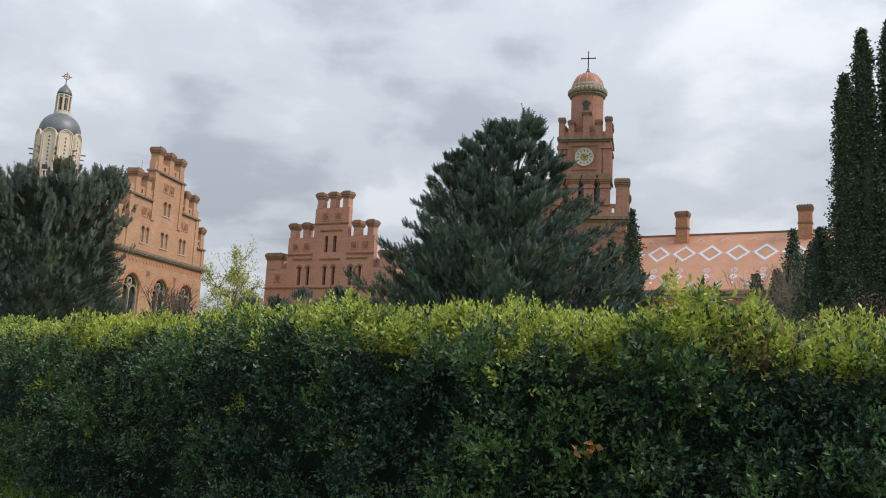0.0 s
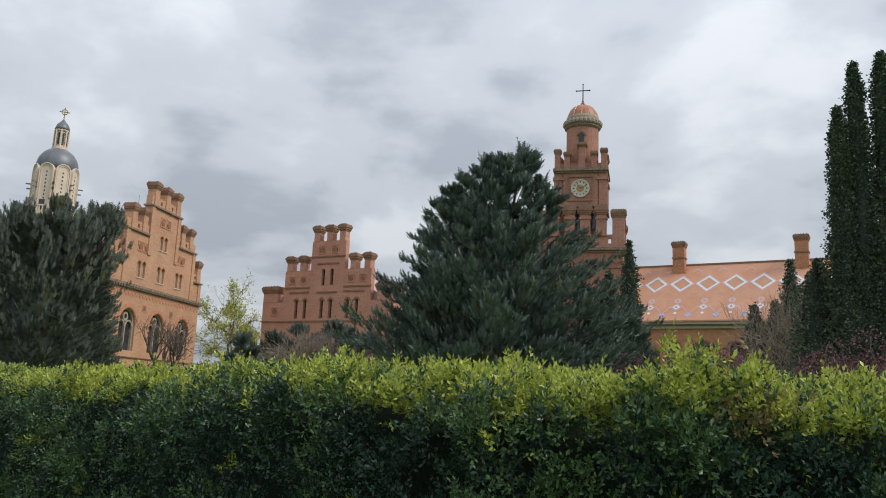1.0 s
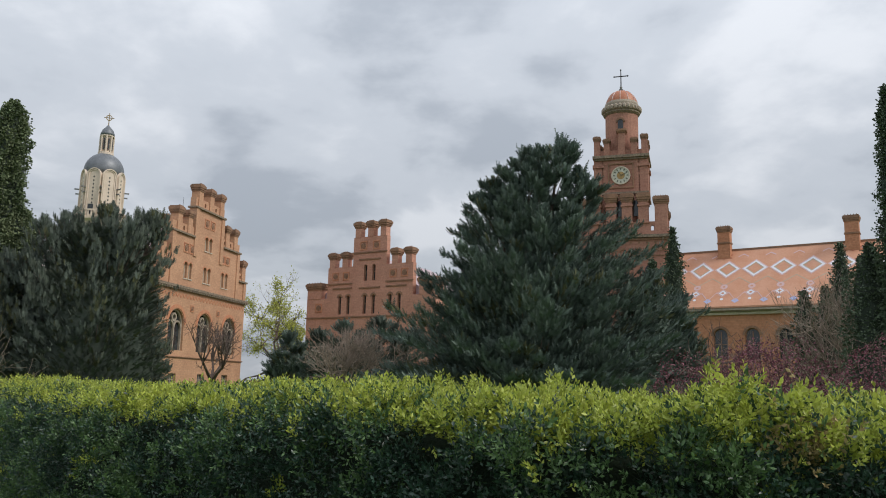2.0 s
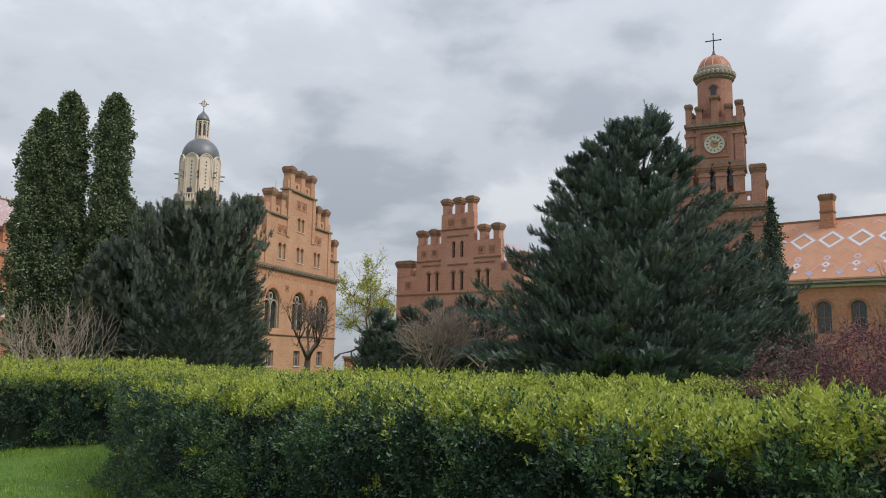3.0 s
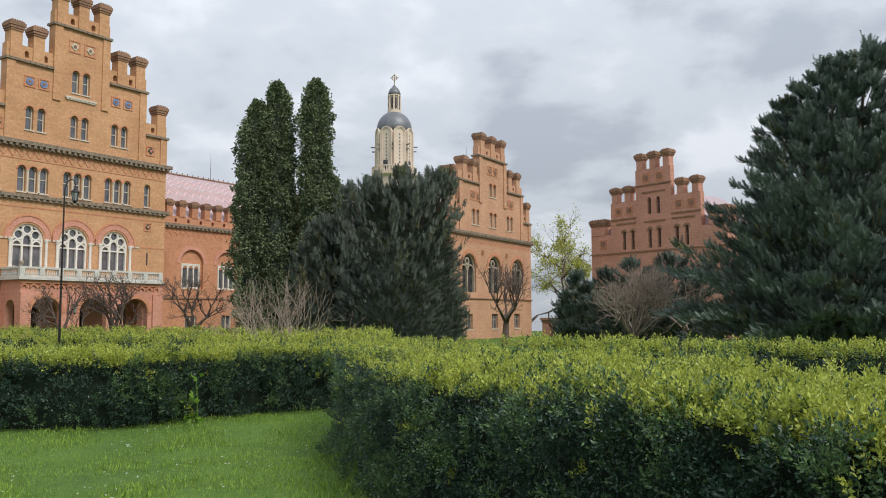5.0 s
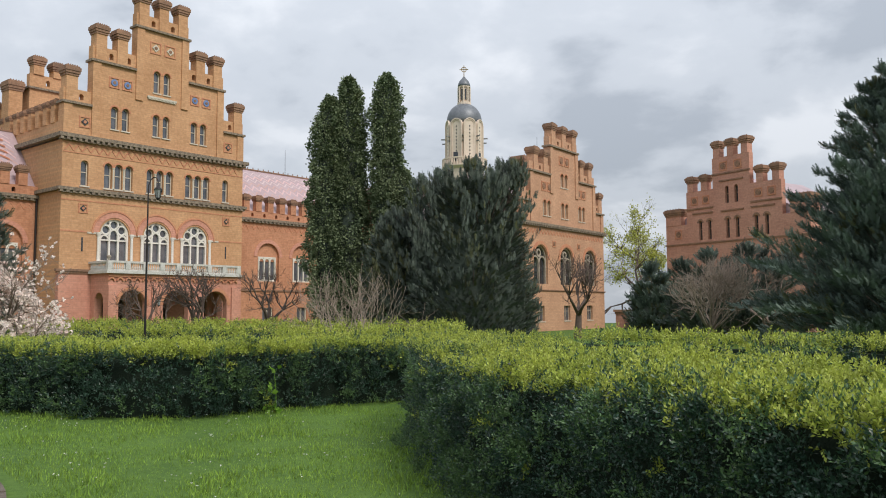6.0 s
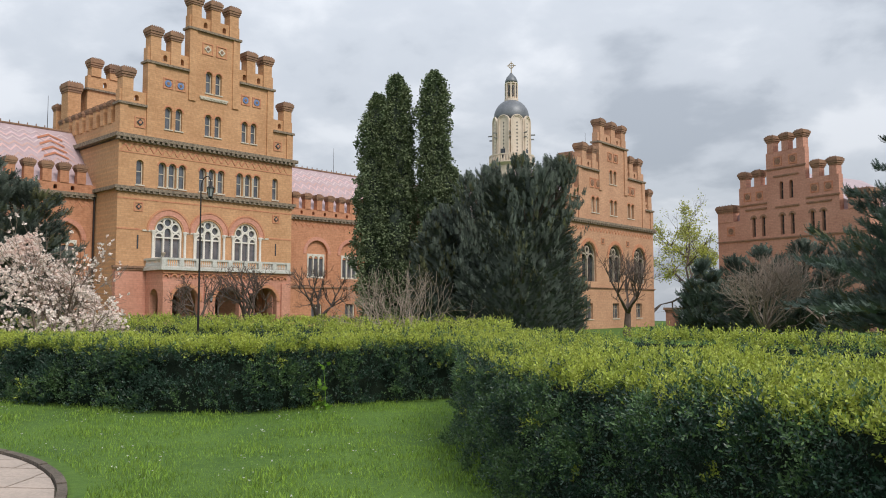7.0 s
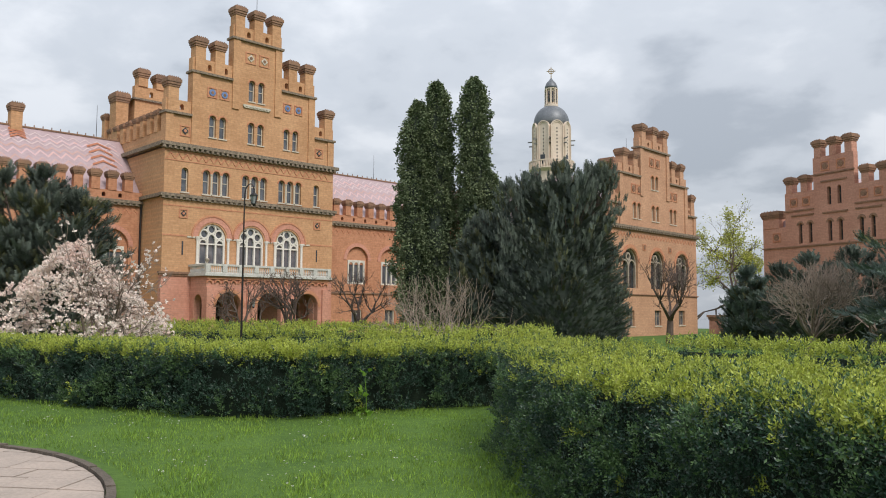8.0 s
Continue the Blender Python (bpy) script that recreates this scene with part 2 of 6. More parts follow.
def prism(bm, pts, y0, y1):
    """A flat polygon in x and z, pushed from y0 to y1."""
    a = [bm.verts.new((x, y0, z)) for x, z in pts]
    b = [bm.verts.new((x, y1, z)) for x, z in pts]
    bm.faces.new(a)
    bm.faces.new(b[::-1])
    for i in range(len(pts)):
        j = (i + 1) % len(pts)
        bm.faces.new((a[j], a[i], b[i], b[j]))


def band(bm, x0, x1, z0, z1, y0, y1, ops=()):
    """A stretch of wall with openings (centre, width, bottom, spring, arched)."""
    x = x0
    for c, w, zb, zs, arched in sorted(ops):
        l, r = c - w / 2, c + w / 2
        if l > x:
            box(bm, x, l, y0, y1, z0, z1)
        if zb > z0:
            box(bm, l, r, y0, y1, z0, zb)
        if arched:
            k, rad = 10, w / 2
            pts = [(c - rad * math.cos(math.pi * i / k), zs + rad * math.sin(math.pi * i / k)) for i in range(k + 1)]
            for (xa, za), (xb, zb2) in zip(pts, pts[1:]):
                prism(bm, [(xa, za), (xb, zb2), (xb, z1), (xa, z1)], y0, y1)
        elif zs < z1:
            box(bm, l, r, y0, y1, zs, z1)
        x = r
    if x < x1:
        box(bm, x, x1, y0, y1, z0, z1)


def ring(bm, c, zs, r0, r1, y0, y1, a0=0.0, a1=math.pi, k=12):
    """An arch ring round (c, zs) from radius r0 to r1."""
    for i in range(k):
        s, t = a0 + (a1 - a0) * i / k, a0 + (a1 - a0) * (i + 1) / k
        prism(bm, [(c + r0 * math.cos(s), zs + r0 * math.sin(s)), (c + r1 * math.cos(s), zs + r1 * math.sin(s)),
                   (c + r1 * math.cos(t), zs + r1 * math.sin(t)), (c + r0 * math.cos(t), zs + r0 * math.sin(t))], y0, y1)


def lathe(bm, prof, cx=0, cy=0, k=20, turn=0.0):
    """A turned body from (radius, height) pairs."""
    rows = []
    for r, z in prof:
        rows.append([bm.verts.new((cx + r * math.cos(turn + 2 * math.pi * i / k), cy + r * math.sin(turn + 2 * math.pi * i / k), z)) for i in range(k)])
    for a, b in zip(rows, rows[1:]):
        for i in range(k):
            j = (i + 1) % k
            bm.faces.new((a[i], a[j], b[j], b[i]))
    bm.faces.new(rows[0][::-1])
    bm.faces.new(rows[-1])


def stick(bm, p, q, r0, r1, k=6):
    """A tapered round stick from p to q."""
    p, q, r0, r1 = Vector(p), Vector(q), float(r0), float(r1)
    d = (q - p).normalized()
    s = d.orthogonal().normalized()
    t = d.cross(s)
    a = [bm.verts.new(p + r0 * (math.cos(2 * math.pi * i / k) * s + math.sin(2 * math.pi * i / k) * t)) for i in range(k)]
    b = [bm.verts.new(q + r1 * (math.cos(2 * math.pi * i / k) * s + math.sin(2 * math.pi * i / k) * t)) for i in range(k)]
    for i in range(k):
        bm.faces.new((a[i], a[(i + 1) % k], b[(i + 1) % k], b[i]))
    bm.faces.new(a[::-1])
    bm.faces.new(b)


def part(name, bm, mat, parent, label="", smooth=False):
    if "wall" in name or "parapet" in name or "arch" in name:
        bmesh.ops.remove_doubles(bm, verts=bm.verts, dist=0.0005)
    bmesh.ops.recalc_face_normals(bm, faces=bm.faces)
    me = bpy.data.meshes.new(name)
    bm.to_mesh(me)
    bm.free()
    me.materials.append(mat)
    if smooth:
        me.shade_smooth()
    ob = new(name, me)
    ob.parent = parent
    if label:
        tagged(ob, label)
    return ob


def thing(name, m, label, category, group="", kind=""):
    ob = new(name)
    ob.matrix_world = m
    return tagged(ob, label, category, group, kind)


def one(name, mat, parent, fn, label="", smooth=False):
    """A part from one call that fills its mesh."""
    bm = bmesh.new()
    fn(bm)
    return part(name, bm, mat, parent, label, smooth)


def mesh_of(name, verts, faces, mats, which=None, parent=None):
    """A mesh from numpy arrays of triangles or quads."""
    me = bpy.data.meshes.new(name)
    verts, faces = np.asarray(verts, np.float32), np.asarray(faces, np.int32)
    n, k = faces.shape
    me.vertices.add(len(verts))
    me.vertices.foreach_set("co", verts.ravel())
    me.loops.add(n * k)
    me.loops.foreach_set("vertex_index", faces.ravel())
    me.polygons.add(n)
    me.polygons.foreach_set("loop_start", np.arange(n, dtype=np.int32) * k)
    for mt in mats:
        me.materials.append(mt)
    if which is not None:
        me.polygons.foreach_set("material_index", np.asarray(which, np.int32))
    me.update(calc_edges=True)
    ob = new(name, me)
    ob.parent = parent
    return ob

# ---- windows, pinnacles and other repeated building parts ----
def window(parent, c, w, zb, zs, arched, y, lights=1, glass=GLASS, trim=STONE, sill=True):
    """A window in an opening: a frame with its bars, and a pane behind them."""
    bm = bmesh.new()
    t = 0.07
    top = zs + (w / 2 if arched else 0)
    box(bm, c - w / 2, c - w / 2 + t, y, y + 0.10, zb, zs)
    box(bm, c + w / 2 - t, c + w / 2, y, y + 0.10, zb, zs)
    if arched:
        ring(bm, c, zs, w / 2 - t, w / 2, y, y + 0.10, k=8)
    box(bm, c - w / 2 + t, c + w / 2 - t, y, y + 0.10, zb, zb + t)
    for i in range(1, lights):
        x = c - w / 2 + w * i / lights
        box(bm, x - 0.035, x + 0.035, y - 0.01, y + 0.09, zb + t, zs + (0.3 * w if arched else 0))
    box(bm, c - w / 2 + t, c + w / 2 - t, y + 0.01, y + 0.08, zb + (zs - zb) * 0.62, zb + (zs - zb) * 0.62 + 0.06)
    ob = part("window", bm, trim, parent)
    bm = bmesh.new()
    pts = [(c - w / 2, zb), (c + w / 2, zb), (c + w / 2, zs)]
    if arched:
        pts += [(c + w / 2 * math.cos(math.pi * i / 8), zs + w / 2 * math.sin(math.pi * i / 8)) for i in range(1, 8)]
    pts += [(c - w / 2, zs)]
    prism(bm, pts, y + 0.05, y + 0.07)
    part("pane", bm, glass, ob)
    if sill:
        one("sill", STONE, ob, lambda b: box(b, c - w / 2 - 0.08, c + w / 2 + 0.08, -0.07, y, zb - 0.09, zb - 0.004))
    return ob


def pinnacle(parent, x, y, w, d, z0, z1, brick, flare=0.16, caph=0.7):
    """A square brick pinnacle with a flared cap."""
    bm = bmesh.new()
    zc = z1 - caph
    box(bm, x - w / 2, x + w / 2, y - d / 2, y + d / 2, z0, zc)
    ob = part("pinnacle", bm, brick, parent)
    bm = bmesh.new()
    for i, (g, a, b) in enumerate(((0.35, 0.0, 0.22), (0.7, 0.22, 0.48), (1.0, 0.48, 0.84), (0.55, 0.84, 1.0))):
        e = flare * g
        box(bm, x - w / 2 - e, x + w / 2 + e, y - d / 2 - e, y + d / 2 + e, zc + caph * a, zc + caph * b)
    k = 5
    for i in range(k):
        xx = x - w / 2 + w * (i + 0.5) / k
        box(bm, xx - 0.03, xx + 0.03, y - d / 2 - 0.02, y - d / 2 + 0.06, z1, z1 + 0.09)
    part("cap", bm, CAP, ob)
    return ob


def course(parent, x0, x1, z0, z1, out, mat, dent=0.0, y=0.0, name="cornice"):
    """A projecting course on a front, with dentils below it."""
    def fill(bm):
        box(bm, x0, x1, y - out, y + 0.1, z0 + (z1 - z0) * 0.45, z1)
        box(bm, x0 + out * 0.5, x1 - out * 0.5, y - out * 0.55, y + 0.1, z0, z0 + (z1 - z0) * 0.45)
        if dent:
            n = int((x1 - x0) / dent)
            for i in range(n):
                x = x0 + (i + 0.25) * dent
                box(bm, x, x + dent * 0.5, y - out * 0.95, y - out * 0.5, z0 + (z1 - z0) * 0.05, z0 + (z1 - z0) * 0.42)
    return one(name, mat, parent, fill)


def zigzag(parent, x0, x1, z0, z1, y, step, mat, thick=0.12):
    def fill(bm):
        n = int((x1 - x0) / step)
        for i in range(n):
            x = x0 + i * step
            prism(bm, [(x, z0), (x + thick, z0), (x + step / 2 + thick, z1), (x + step / 2, z1)], y - 0.03, y + 0.02)
            prism(bm, [(x + step / 2, z1), (x + step / 2 + thick, z1), (x + step + thick * 0.6, z0), (x + step, z0)], y - 0.034, y + 0.02)
    return one("frieze", mat, parent, fill)


def medallion(parent, x, z, r, kind, y=0.0):
    """A sunk square panel with a round or lozenge ornament."""
    def frame_(bm):
        s = r * 1.55
        for a, b, c, d in ((-s, s, s - 0.09, s), (-s, s, -s, -s + 0.09), (-s, -s + 0.09, -s + 0.09, s - 0.09), (s - 0.09, s, -s + 0.09, s - 0.09)):
            box(bm, x + a, x + b, y - 0.05, y + 0.02, z + c, z + d)
    ob = one("panel", TERRA, parent, frame_)

    def fill(bm):
        k = 4 if kind == "lozenge" or kind == "dark" else 14
        prism(bm, [(x + r * math.cos(2 * math.pi * i / k), z + r * math.sin(2 * math.pi * i / k)) for i in range(k)], y - 0.06, y + 0.02)
    one("ornament", {"round": BLUE, "lozenge": STONE, "dark": DARKGLASS, "brick": CAP}[kind], ob, fill)
    one("boss", CAP if kind != "dark" else TERRA, ob, lambda bm: prism(bm, [(x + r * 0.45 * math.cos(2 * math.pi * i / 8), z + r * 0.45 * math.sin(2 * math.pi * i / 8)) for i in range(8)], y - 0.085, y - 0.055))


def stepped_gable(parent, c, hw, zz, pins, brick, thick, wins, wins_top, zm, zu, string=CORNICE, cap=None, trim=STONE, glass=GLASS, y=0.0):
    """A gable in three steps. hw: half widths from below; zz: foot, then the three tops; pins: for each step the offsets
    from the middle, the pinnacle's top and the parapet's top; zm, zu: heights that part the two rows of windows."""
    h1, h2, h3 = hw
    z0, z1, z2, z3 = zz
    one("gable_wall", brick, parent, lambda bm: box(bm, c - h1, c - h2, y, y + thick, z0, z1))
    one("gable_wall", brick, parent, lambda bm: box(bm, c + h2, c + h1, y, y + thick, z0, z1))
    one("gable_wall", brick, parent, lambda bm: band(bm, c - h2, c + h2, z0, zm, y, y + thick, [(*w, True) for w in wins]))
    one("gable_wall", brick, parent, lambda bm: box(bm, c - h2, c - h3, y, y + thick, zm, z2))
    one("gable_wall", brick, parent, lambda bm: box(bm, c + h3, c + h2, y, y + thick, zm, z2))
    one("gable_wall", brick, parent, lambda bm: band(bm, c - h3, c + h3, zm, zu, y, y + thick, [(*w, True) for w in wins_top]))
    one("gable_wall", brick, parent, lambda bm: box(bm, c - h3, c + h3, y, y + thick, zu, z3))
    for (x, w, b, t) in [*wins, *wins_top]:
        window(parent, x, w, b, t, True, y + 0.22, 1, glass, trim, sill=trim is STONE)
        one("window_arch", TERRA, parent, lambda bm: ring(bm, x, t, w / 2 + 0.02, w / 2 + 0.12, y - 0.035, y + 0.02, k=8))
    for h, a, b in ((h1, z0, z1), (h2, z0, z2), (h3, zm, z3)):
        for s in (-1, 1):
            x = c + s * (h - 0.30)
            one("pilaster", brick, parent, lambda bm: box(bm, x - 0.30, x + 0.30, y - 0.11, y + 0.01, a, b))
    for (ha, hb, zt), (offs, ptop, par) in zip(((h1, h2, z1), (h2, h3, z2), (h3, 0, z3)), pins):
        spans = [(c - ha, c - hb), (c + hb, c + ha)] if hb else [(c - ha, c + ha)]
        for a, b in spans:
            ea = 0.14 if a <= c - ha + 0.01 else 0.0
            eb = 0.14 if b >= c + ha - 0.01 else 0.0
            one("string_course", string, parent, lambda bm: box(bm, a - ea, b + eb, y - 0.20, y + thick + 0.12, zt, zt + 0.17))
            xs = sorted(c + sg * o for o in offs for sg in (-1, 1) if a - 0.1 <= c + sg * o <= b + 0.1) if hb else sorted(c + o for o in offs)
            edge = [] if not hb else ([b] if a < c else [a])
            stops = sorted(xs + edge)
            mids = [(p + q) / 2 for p, q in zip(stops, stops[1:])]
            one("parapet", brick, parent, lambda bm: band(bm, a, b, zt + 0.17, par, y + 0.05, y + thick - 0.05, [(m_, 0.32, zt + 0.40, zt + 0.40 + 0.45 * (par - zt - 0.5), True) for m_ in mids]))
            for x in xs:
                pinnacle(parent, x, y + thick / 2, 0.80, thick + 0.14, zt + 0.172, ptop, brick)


# ---- the main block of the palace ----
MAIN = pose(-47.31, 36.69, 0, 0, 0, 76.47)
main = thing("palace_main_block", MAIN, "yellow brick palace block with stepped gable and rose porch", "building")
T = 0.45
doors = [(4.0, 1.7, 0.0, 2.2, True), (7.45, 1.7, 0.0, 2.2, True), (10.9, 1.7, 0.0, 2.2, True)]
big_win = [(3.95, 2.2, 5.35, 7.35, True), (7.28, 2.2, 5.35, 7.35, True), (10.6, 2.2, 5.35, 7.35, True)]
mid_win = [(1.6, 0.55, 10.65, 12.2, True), (13.3, 0.55, 10.65, 12.2, True)]
for cc in (4.12, 7.42, 10.7):
    mid_win += [(cc + o, 0.58, 10.65, 12.2, True) for o in (-0.80, 0.0, 0.80)]
one("front_wall", BRICK_P, main, lambda bm: band(bm, 0, 15, -0.6, 4.6, 0, T, doors), "rose brick ground storey")
one("front_wall", BRICK_Y, main, lambda bm: band(bm, 0, 15, 4.6, 10.2, 0, T, big_win))
one("front_wall", BRICK_Y, main, lambda bm: band(bm, 0, 15, 10.45, 13.8, 0, T, mid_win))
one("side_wall", BRICK_Y, main, lambda bm: band(bm, 0.0, T, -0.6, 13.8, T, 12))
one("side_wall", BRICK_Y, main, lambda bm: band(bm, 15 - T, 15, -0.6, 13.8, T, 12))
one("back_wall", BRICK_Y, main, lambda bm: box(bm, 0, 15, 12, 12 + T, -0.6, 13.8))
for c_, w_, b_, s_, _ in doors:
    one("door", DOORWOOD, main, lambda bm: (box(bm, c_ - 0.8, c_ - 0.02, 0.2, 0.27, 0, 2.9), box(bm, c_ + 0.02, c_ + 0.8, 0.2, 0.27, 0, 2.9)), "dark wooden double door")
course(main, -0.25, 15.25, 4.45, 4.75, 0.16, CAP, 0, name="string_course")
course(main, -0.3, 15.3, 10.05, 10.45, 0.26, CORNICE, 0.45)
course(main, -0.38, 15.38, 13.72, 14.2, 0.36, CORNICE, 0.42)
for q_ in ((-0.38, 0.05, 0.11, 12.4, 13.9, 14.2), (-0.26, 0.04, 0.11, 12.4, 10.2, 10.45), (14.95, 15.38, 0.11, 12.4, 13.9, 14.2)):
    one("ledge", CORNICE, main, lambda bm: box(bm, *q_))
zigzag(main, 0.1, 14.9, 13.05, 13.5, 0.0, 0.62, TERRA)
one("frieze_line", TERRA, main, lambda bm: (box(bm, 0.05, 14.95, -0.03, 0.02, 12.9, 12.97), box(bm, 0.05, 14.95, -0.03, 0.02, 13.56, 13.64)))
for c_, w_, b_, s_, _ in mid_win:
    window(main, c_, w_, b_, s_, True, 0.22, 1)
for cc in (4.12, 7.42, 10.7):
    for o in (-0.40, 0.40):
        one("colonnette", STONE, main, lambda bm: lathe(bm, [(0.10, 10.65), (0.07, 10.78), (0.07, 12.05), (0.12, 12.2)], cc + o, -0.02, 8))
    for o in (-0.80, 0, 0.80):
        one("window_arch", TERRA, main, lambda bm: ring(bm, cc + o, 12.2, 0.30, 0.40, -0.04, 0.02, k=8))
for c_, w_, b_, s_, _ in big_win:
    # pale tracery: three lights, roundels above
    def tracery(bm, c=c_):
        r = 1.1
        ring(bm, c, 7.35, r - 0.13, r, 0.12, 0.3)
        for x in (-r, -0.40, 0.27, r - 0.13):
            box(bm, c + x, c + x + 0.13, 0.12, 0.3, 5.35, 7.35)
        for x in (-0.69, 0.0, 0.69):
            ring(bm, c + x, 7.40 if x == 0 else 6.98, 0.24, 0.35, 0.14, 0.28, k=8)
        for x in (-0.345, 0.235):
            box(bm, c + x, c + x + 0.11, 0.14, 0.28, 7.35, 7.42)
        for x, z, r_ in ((0.0, 8.06, 0.27), (-0.60, 7.68, 0.27), (0.60, 7.68, 0.27)):
            ring(bm, c + x, z, r_, r_ + 0.12, 0.13, 0.29, 0, 2 * math.pi, 14)
        # spandrels between the roundels
        for x, z in ((-0.33, 7.98), (0.33, 7.98), (-0.95, 7.42), (0.95, 7.42), (-0.36, 7.30), (0.36, 7.30)):
            box(bm, c + x - 0.07, c + x + 0.07, 0.15, 0.27, z - 0.10, z + 0.10)
        box(bm, c - r + 0.13, c + r - 0.13, 0.13, 0.29, 6.88, 6.98)
        box(bm, c - r + 0.13, c + r - 0.13, 0.13, 0.29, 5.35, 5.47)
    tr = one("arched_window", TRACERY, main, tracery, "pale stone tracery with three lights")
    one("pane", GLASS, tr, lambda bm, c=c_: prism(bm, [(c - 1.1, 5.35), (c + 1.1, 5.35)] + [(c + 1.1 * math.cos(math.pi * i / 12), 7.35 + 1.1 * math.sin(math.pi * i / 12)) for i in range(13)], 0.31, 0.33))
    one("window_arch", BRICK_P, main, lambda bm, c=c_: ring(bm, c, 7.35, 1.22, 1.62, -0.05, 0.02, k=16))
    one("window_arch", TERRA, main, lambda bm, c=c_: ring(bm, c, 7.35, 1.62, 1.74, -0.09, 0.02, k=16))
    for s in (-1, 1):
        one("column", TRACERY, main, lambda bm, c=c_, s=s: lathe(bm, [(0.14, 5.3), (0.10, 5.5), (0.09, 7.1), (0.16, 7.33), (0.16, 7.42)], c + s * 1.26, -0.10, 10))
for a, b in ((1.9, 2.5), (5.4, 5.85), (8.7, 9.1), (12.0, 12.7)):
    one("impost", STONE, main, lambda bm: box(bm, a, b, -0.06, 0.02, 7.30, 7.42))
for a, b in ((0.0, 1.88), (12.72, 15.0)):
    one("brick_band", TERRA, main, lambda bm: box(bm, a, b, -0.025, 0.02, 7.36, 7.46))
one("brick_band", TERRA, main, lambda bm: [box(bm, 0, 15, -0.025, 0.02, z, z + 0.08) for z in (9.55,)])
for x in (1.56, 13.42):
    medallion(main, x, 9.05, 0.22, "dark")
    one("slit", DARKGLASS, main, lambda bm, x=x: box(bm, x - 0.06, x + 0.06, -0.02, 0.02, 6.0, 7.0))
g_win = [(cc + o, 0.55, 15.05, 16.45) for cc in (4.12, 7.42, 10.7) for o in (-0.42, 0.42)]
g_top = [(7.0, 0.55, 18.44, 19.85), (7.84, 0.55, 18.44, 19.85)]
stepped_gable(main, 7.46, (7.5, 5.5, 2.2), (14.2, 16.35, 19.75, 23.15),
              (((6.95,), 19.05, 17.45), ((4.9, 3.3), 22.55, 20.95), ((-1.65, 0.0, 1.65), 25.85, 24.3)),
              BRICK_Y, 0.7, g_win, g_top, 17.6, 20.6)
course(main, 6.2, 8.65, 17.85, 18.1, 0.14, STONE, 0.3, name="window_ledge")
for x in (3.6, 4.62, 10.3, 11.35):
    medallion(main, x, 18.5, 0.26, "round")
for x in (6.83, 8.05):
    medallion(main, x, 21.9, 0.30, "lozenge")
for x in (1.5, 13.5):
    medallion(main, x, 15.2, 0.26, "dark")


one("rear_turret", BRICK_Y, main, lambda bm: box(bm, 1.4, 4.6, 9.0, 10.4, 14.2, 19.3))
one("rear_parapet", BRICK_Y, main, lambda bm: band(bm, 1.4, 4.6, 19.45, 20.5, 9.05, 9.6, [(2.8, 0.32, 19.7, 20.0, True)]))
one("string_course", CORNICE, main, lambda bm: box(bm, 1.25, 4.75, 8.85, 10.5, 19.3, 19.45))
pinnacle(main, 2.05, 9.35, 0.8, 0.8, 20.5, 21.95, BRICK_Y)
pinnacle(main, 3.55, 9.35, 0.75, 0.8, 20.5, 21.75, BRICK_Y)
pinnacle(main, 0.45, 9.8, 1.0, 1.3, 14.2, 19.7, BRICK_Y, 0.14, 0.8)
pinnacle(main, 0.2, 11.6, 0.6, 0.6, 14.2, 18.2, BRICK_Y, 0.12, 0.5)
# the parapet along the flank, with its row of merlons
one("flank_parapet", BRICK_Y, main, lambda bm: box(bm, 0.0, 0.35, 0.75, 11.4, 14.2, 15.1))
one("flank_parapet", BRICK_Y, main, lambda bm: box(bm, 14.65, 15, 0.75, 11.4, 14.2, 15.1))
for i in range(8):
    pinnacle(main, 0.18, 1.55 + 1.25 * i, 0.5, 0.6, 15.1, 16.75, BRICK_Y, 0.10, 0.4)
one("roof", TILE_PINK, main, lambda bm: prism(bm, [(0.4, 14.2), (14.6, 14.2), (7.5, 20.0)], 0.75, 11.35))
one("lightning_rod", IRON, main, lambda bm: stick(bm, (7.5, 0.4, 25.8), (7.5, 0.4, 28.6), 0.025, 0.01))

# porch with three arches, balcony above
PY = -2.5
p_arch = [(4.05, 2.05, -0.6, 2.25, True), (7.45, 2.05, -0.6, 2.25, True), (10.85, 2.05, -0.6, 2.25, True)]
one("porch_wall", BRICK_P, main, lambda bm: band(bm, 2.25, 12.75, -0.6, 4.42, PY, PY + 0.5, p_arch), "rose brick porch front")


def porch_side(bm, x):
    k, yc, r, zs = 10, -1.25, 0.62, 2.5
    box(bm, x, x + 0.5, PY + 0.5, yc - r, -0.6, 4.42)
    box(bm, x, x + 0.5, yc + r, -0.004, -0.6, 4.42)
    for i in range(k):
        a, b = math.pi * i / k, math.pi * (i + 1) / k
        q = [(yc - r * math.cos(a), zs + r * math.sin(a)), (yc - r * math.cos(b), zs + r * math.sin(b))]
        v = [bm.verts.new((xx, yy, zz)) for xx in (x, x + 0.5) for yy, zz in ((q[0][0], q[0][1]), (q[1][0], q[1][1]), (q[1][0], 4.42), (q[0][0], 4.42))]
        for f in ((0, 1, 2, 3), (7, 6, 5, 4), (0, 4, 5, 1), (3, 2, 6, 7)):
            bm.faces.new([v[j] for j in f])


one("porch_wall", BRICK_P, main, lambda bm: porch_side(bm, 2.25))
one("porch_wall", BRICK_P, main, lambda bm: porch_side(bm, 12.25))
for c_, w_, *_ in p_arch:
    one("porch_arch", TERRA, main, lambda bm: ring(bm, c_, 2.25, 1.05, 1.28, PY - 0.05, PY + 0.02, k=14))
